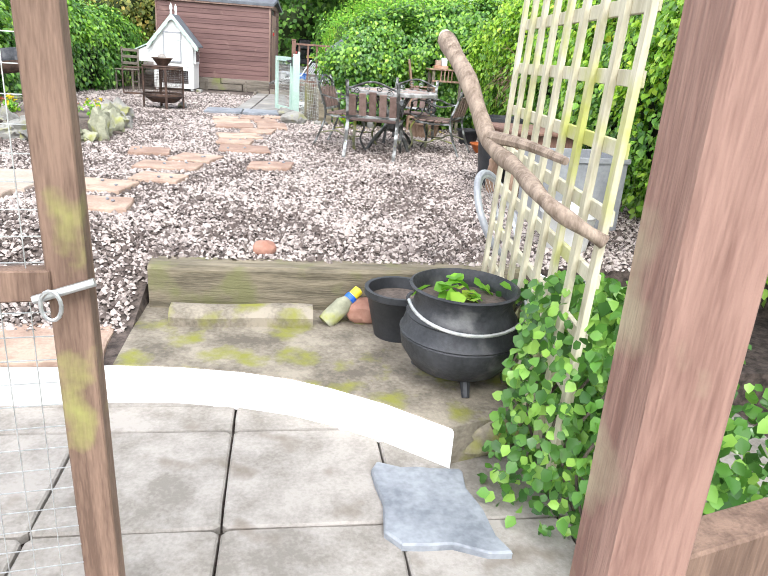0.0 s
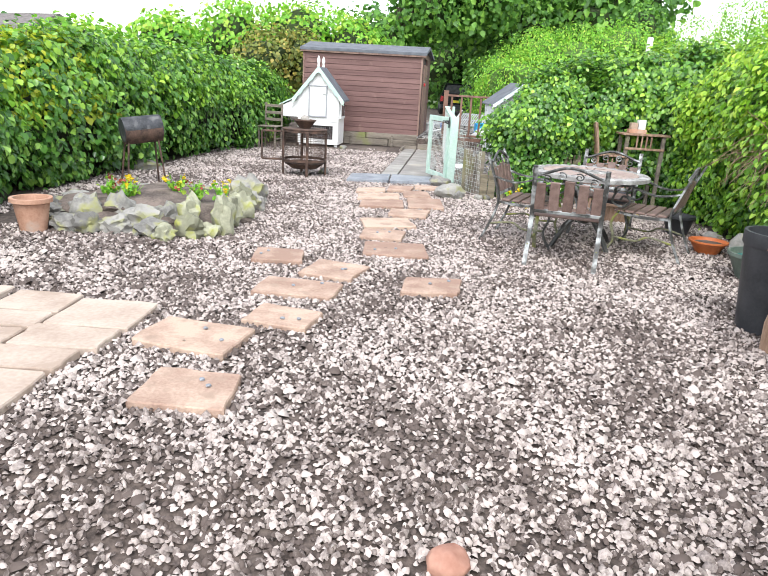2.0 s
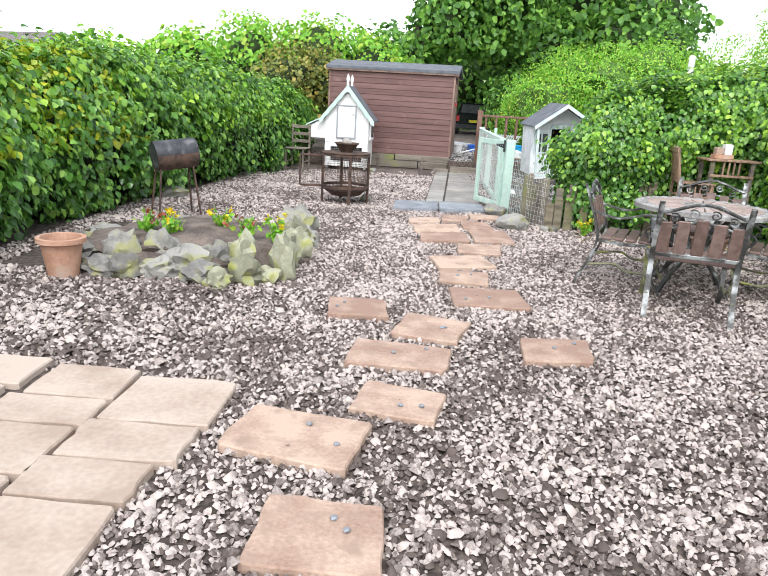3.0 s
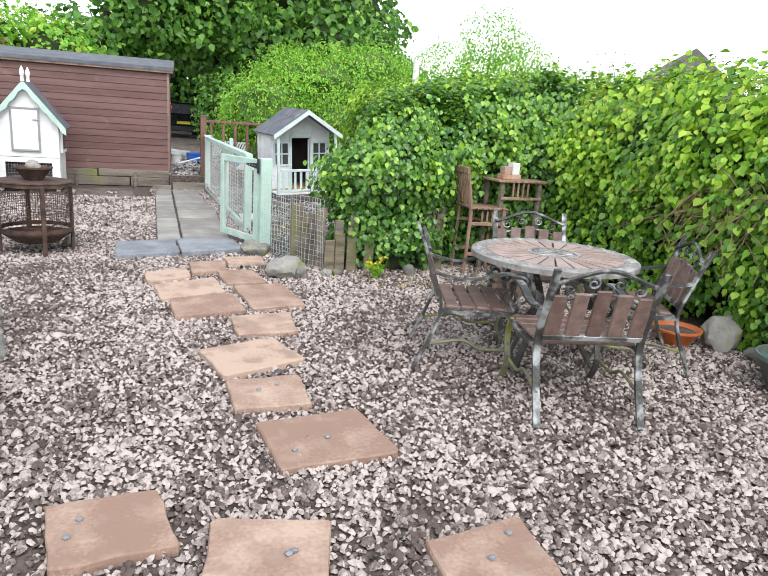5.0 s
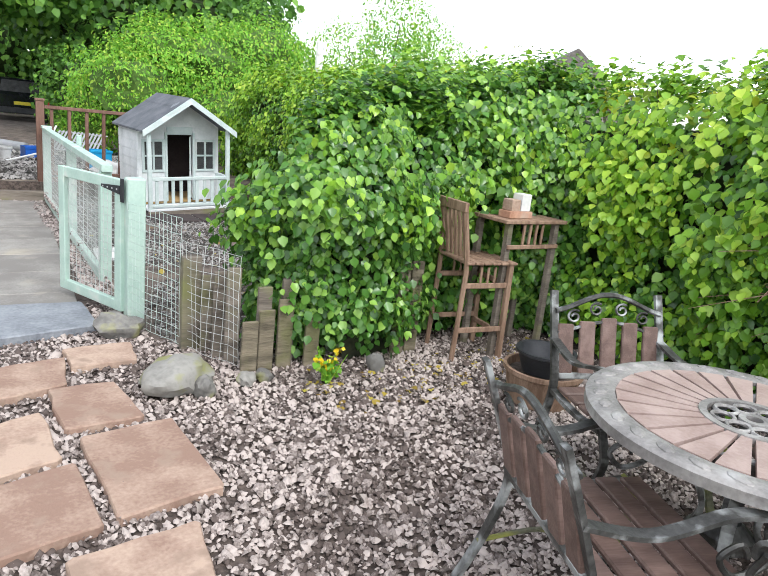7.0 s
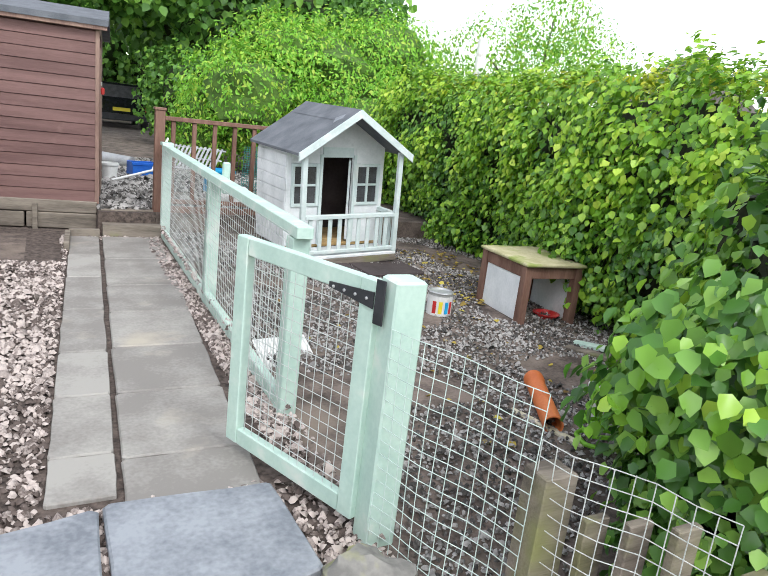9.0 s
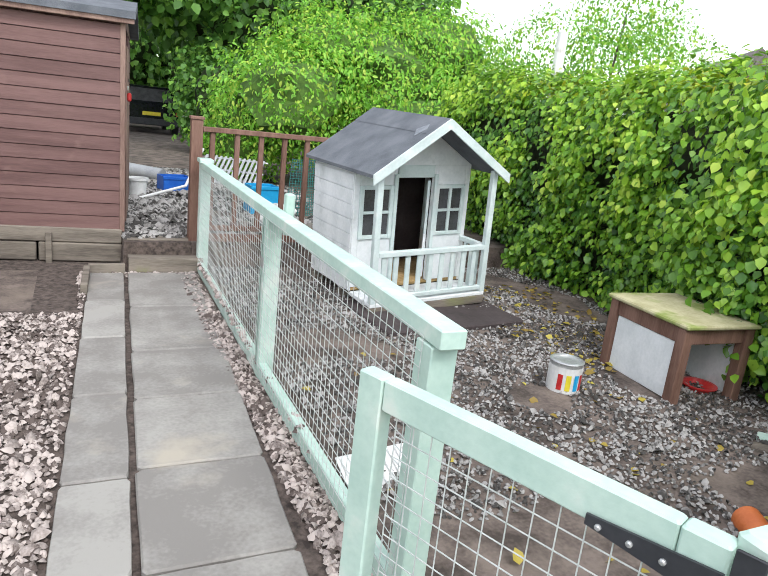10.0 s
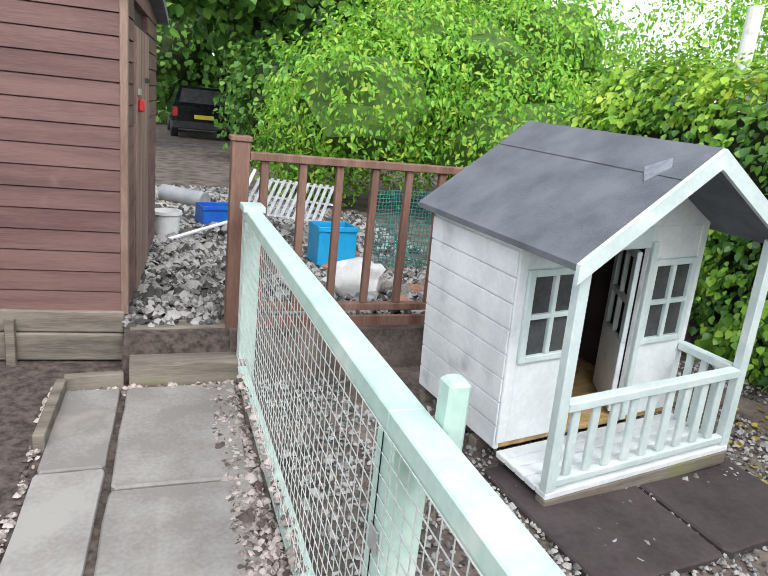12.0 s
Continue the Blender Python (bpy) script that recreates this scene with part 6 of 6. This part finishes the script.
part("cap", Shape().lathe([(0.0, 0.15), (0.030, 0.15), (0.028, 0.20), (0.0, 0.21)], 16), YELLOW, bt2)
single("boulder", lump(Shape(), (0, 0, 0), (0.11, 0.08, 0.07), r2, 3, 0.3), RED_STONE, "brown stone between kerb and bucket", "stone", pose(0.50, 3.16, -0.19), smooth=True)
single("boulder", lump(Shape(), (0, 0, 0), (0.17, 0.12, 0.09), r2, 3, 0.3), MOSSY, "flat mossy stone under the cauldron", "stone", pose(0.92, 2.18, -0.33), smooth=True)

tr = thing("trellis", "weathered pale wooden trellis panel leaning upright", "trellis")
T0, T1 = Vector((1.20, 3.30, -0.25)), Vector((1.02, 1.72, -0.25))
lean = Vector((0.06, 0.0, 1.95))
for k in range(9):
    a = T0.lerp(T1, k / 8)
    part("upright_lath", Shape().beam(a, a + lean, 0.022, 0.044, (T1 - T0).normalized(), 0.002), TRELLIS, tr)
for j in range(9):
    o = lean * (0.06 + 0.108 * j) + Vector((0.02, 0, 0))
    part("cross_lath", Shape().beam(T0 + o, T1 + o, 0.02, 0.05, (0, 0, 1), 0.002), TRELLIS, tr)
br = thing("branch", "thick bleached bare branch leaning on the trellis", "branch")
part("limb", Shape().tube(curve((0.75, 2.86, 1.23), (0.79, 2.56, 1.07), (0.83, 2.3, 0.86), (0.86, 2.04, 0.8), (0.89, 1.77, 0.73), (1.05, 1.70, 0.64)), [0.040 - 0.0006 * i + 0.003 * math.sin(i * 1.3) for i in range(31)], 12), BRANCH, br, smooth=True)
part("twig", Shape().tube(curve((0.83, 2.30, 0.88), (0.90, 2.10, 0.88), (0.96, 1.88, 0.86)), [0.026 - 0.001 * i for i in range(13)], 8), BRANCH, br, smooth=True)
part("broken_end", Shape().tube([(0.750, 2.860, 1.230), (0.750, 2.890, 1.248), (0.750, 2.910, 1.258)], [0.038, 0.028, 0.010], 10), TRELLIS, br, "pale splintered end")
r4 = np.random.default_rng(51)
ivy = thing("ivy_plant", "glossy trailing ivy beside the entrance step", "plant")
q = np.column_stack([r4.uniform(0.92, 1.45, 4600), r4.uniform(1.15, 2.75, 4600), r4.uniform(0, 1, 4600)])
q[:, 2] = -0.42 + q[:, 2] * (0.36 + 0.50 * np.clip(1.2 - np.abs(q[:, 1] - 1.9), 0, 1))
q[:, 0] += 0.10 * np.sin(q[:, 1] * 6) + 0.12 * (q[:, 2] + 0.4)
leaves("leaves", q, np.tile([-0.8, -0.5, 0.5], (4600, 1)), 0.046, IVY_DARK, ivy, r4)
sx = Shape()
for k in range(12):
    y = 1.3 + 0.12 * k
    sx.tube(curve((1.15, y, -0.45), (1.05, y + 0.05, -0.15), (1.12, y - 0.04, 0.15)), 0.006, 5)
tagged(part("stems", sx, BARK, ivy), kind="stuff")

st = thing("side_table", "old dark wooden table with turned legs", "table", pose(2.2, 5.48, 0, 0, 0, 2))
part("top", Shape().box(-0.30, 0.32, -0.36, 0.36, 0.60, 0.635, cut=0.01), BROWN_WOOD, st)
part("apron", Shape().box(-0.25, 0.27, -0.31, 0.31, 0.49, 0.598), BROWN_WOOD, st)
for x in (-0.20, 0.22):
    for y in (-0.26, 0.26):
        part("turned_leg", Shape().lathe([(0.055, 0.0), (0.06, 0.18), (0.045, 0.26), (0.05, 0.30), (0.03, 0.33), (0.045, 0.37), (0.03, 0.40), (0.05, 0.44), (0.05, 0.49)], 14, pose(x, y, 0), True), TEAK, st, smooth=True)
ring = thing("bicycle_wheel", "pale bicycle wheel lying against the sleeper corner", "wheel", pose(1.46, 3.90, 0.20, 62, 0, 55))
part("tyre", Shape().tube([(0.30 * math.cos(a), 0.30 * math.sin(a), 0) for a in np.linspace(0, 6.2832, 41)], 0.022, 8), GREY_PLASTIC, ring, smooth=True)
part("rim", Shape().lathe([(0.265, -0.012), (0.285, -0.012), (0.285, 0.012), (0.265, 0.012), (0.265, -0.012)], 40), STEEL, ring)
part("hub", Shape().lathe([(0.0, -0.04), (0.025, -0.04), (0.02, 0.04), (0.0, 0.04)], 12), STEEL, ring)
for k in range(24):
    a = 2 * math.pi * k / 24
    part("spoke", Shape().tube([(0.02 * math.cos(a + 0.5), 0.02 * math.sin(a + 0.5), 0), (0.268 * math.cos(a), 0.268 * math.sin(a), 0)], 0.0015, 4), STEEL, ring)
for x, y, s in ((1.75, 3.4, 0.16), (1.55, 2.9, 0.13), (1.95, 3.9, 0.18)):
    tub("plastic_tub", x, y, s * 0.8, s, s * 1.7, (PLASTIC_WHITE, PLASTIC_WHITE, BLACK)[int(s * 100) % 3], "plastic tub stored behind the trellis", "tub", z=-0.03 if y > 3.42 else -0.3)
crate(2.25, 4.6, 0.0, 0.30, 0.25, 0.55, GREY_PLASTIC, "grey plastic storage box behind the trellis", 8)

# Garden gate that stands open at the entrance, and its post.
eg = thing("entrance_gate", "weathered wooden garden gate with wire mesh standing open", "gate")
GA = Vector((-0.44, 1.34, 0))
part("stile", Shape().beam(GA + Vector((0.02, 0.03, -0.40)), GA + Vector((-0.01, 0, 1.75)), 0.09, 0.06, (0, 1, 0)), GATE_WOOD, eg)
part("mid_rail", Shape().beam(GA + Vector((-0.03, 0.0, 0.60)), GA + Vector((-0.75, -0.1, 0.60)), 0.045, 0.075), GATE_WOOD, eg)
part("bottom_rail", Shape().beam(GA + Vector((-0.0, 0.03, -0.36)), GA + Vector((-0.75, -0.08, -0.36)), 0.045, 0.09), GATE_WOOD, eg)
wire_panel((GA.x - 0.02, GA.y), (GA.x - 0.75, GA.y - 0.1), -0.32, 1.5, 0.06, STEEL, eg)
bo = part("bolt", Shape().tube([GA + Vector((-0.06, -0.045, 0.575)), GA + Vector((0.07, -0.03, 0.615))], 0.010, 10), STEEL, eg, "galvanised slide bolt")
part("bolt_loop", Shape().tube([GA + Vector((-0.02 + 0.022 * math.cos(a), -0.055, 0.565 + 0.035 * math.sin(a))) for a in np.linspace(0, 6.28, 16)], 0.005, 6), STEEL, bo)
gp = thing("gate_post", "tall reddish weathered timber gate post", "post")
part("post", Shape().beam((0.475, 0.42, -0.46), (0.470, 0.44, 1.75), 0.10, 0.095, (0, 1, 0), 0.008), POST_WOOD, gp)
part("cross_rail", Shape().beam((0.53, 0.46, 0.53), (1.2, 0.62, 0.55), 0.06, 0.085), GATE_WOOD, gp, "mossy cross rail")
part("keeper", Shape().tube([Vector((0.475, 0.365, 0.50)) + Vector((0.03 * math.cos(a), -0.012, 0.028 * math.sin(a))) for a in np.linspace(-0.5, 3.6, 12)], 0.009, 8), RUST, gp, "rusty bolt keeper")

# ---- leaf litter and small dark droppings ----
lit = thing("leaf_litter", "fallen yellow leaves on the soil below the hedge", "leaves")
r5 = np.random.default_rng(61)
lp = np.column_stack([np.r_[r5.uniform(2.2, 3.3, 260), r5.uniform(0.9, 3.0, 160), r5.uniform(0.4, 2.6, 60)], np.r_[r5.uniform(14.6, 16.6, 260), r5.uniform(10.2, 10.85, 160), r5.uniform(12.5, 15.3, 60)], np.zeros(480)])
lp[:, 2] = [ground_z(x, y) + 0.012 for x, y, _ in lp]
leaves("leaves", lp, np.tile([0, 0, 1.0], (480, 1)), 0.05, LITTER, lit, r5, jitter=0.25, down=0.0)
for q in STEPS[:9]:
    for _ in range(2):
        u, v = r5.uniform(0.15, 0.85, 2)
        a, b = Vector((*q[0], 0)).lerp(Vector((*q[3], 0)), u), Vector((*q[1], 0)).lerp(Vector((*q[2], 0)), u)
        c = a.lerp(b, v)
        single("pebble", lump(Shape(), (0, 0, 0), (0.016, 0.013, 0.010), r5, 1), SLATE, "small dark pebble on a stepping slab", "stone", pose(c.x, c.y, 0.043), "pebbles on the slabs", smooth=True)
# dry twigs hanging out of the hedge behind the seats
tw = thing("dead_conifer_branch", "dry brown conifer twigs drooping from the hedge", "branch")
ts = Shape()
for _ in range(110):
    p0 = Vector((3.12 + r5.normal(0, 0.05), 8.6 + r5.normal(0, 0.30), 1.05 + r5.normal(0, 0.14)))
    d = Vector((-0.10 + r5.normal(0, 0.08), r5.normal(0, 0.18), -0.14 + r5.normal(0, 0.12)))
    ts.tube([p0, p0 + d * 0.6 + Vector((0, 0, 0.02)), p0 + d * 1.3], [0.005, 0.004, 0.002], 4)
tagged(part("twig_mass", ts, TEAK, tw), kind="stuff")
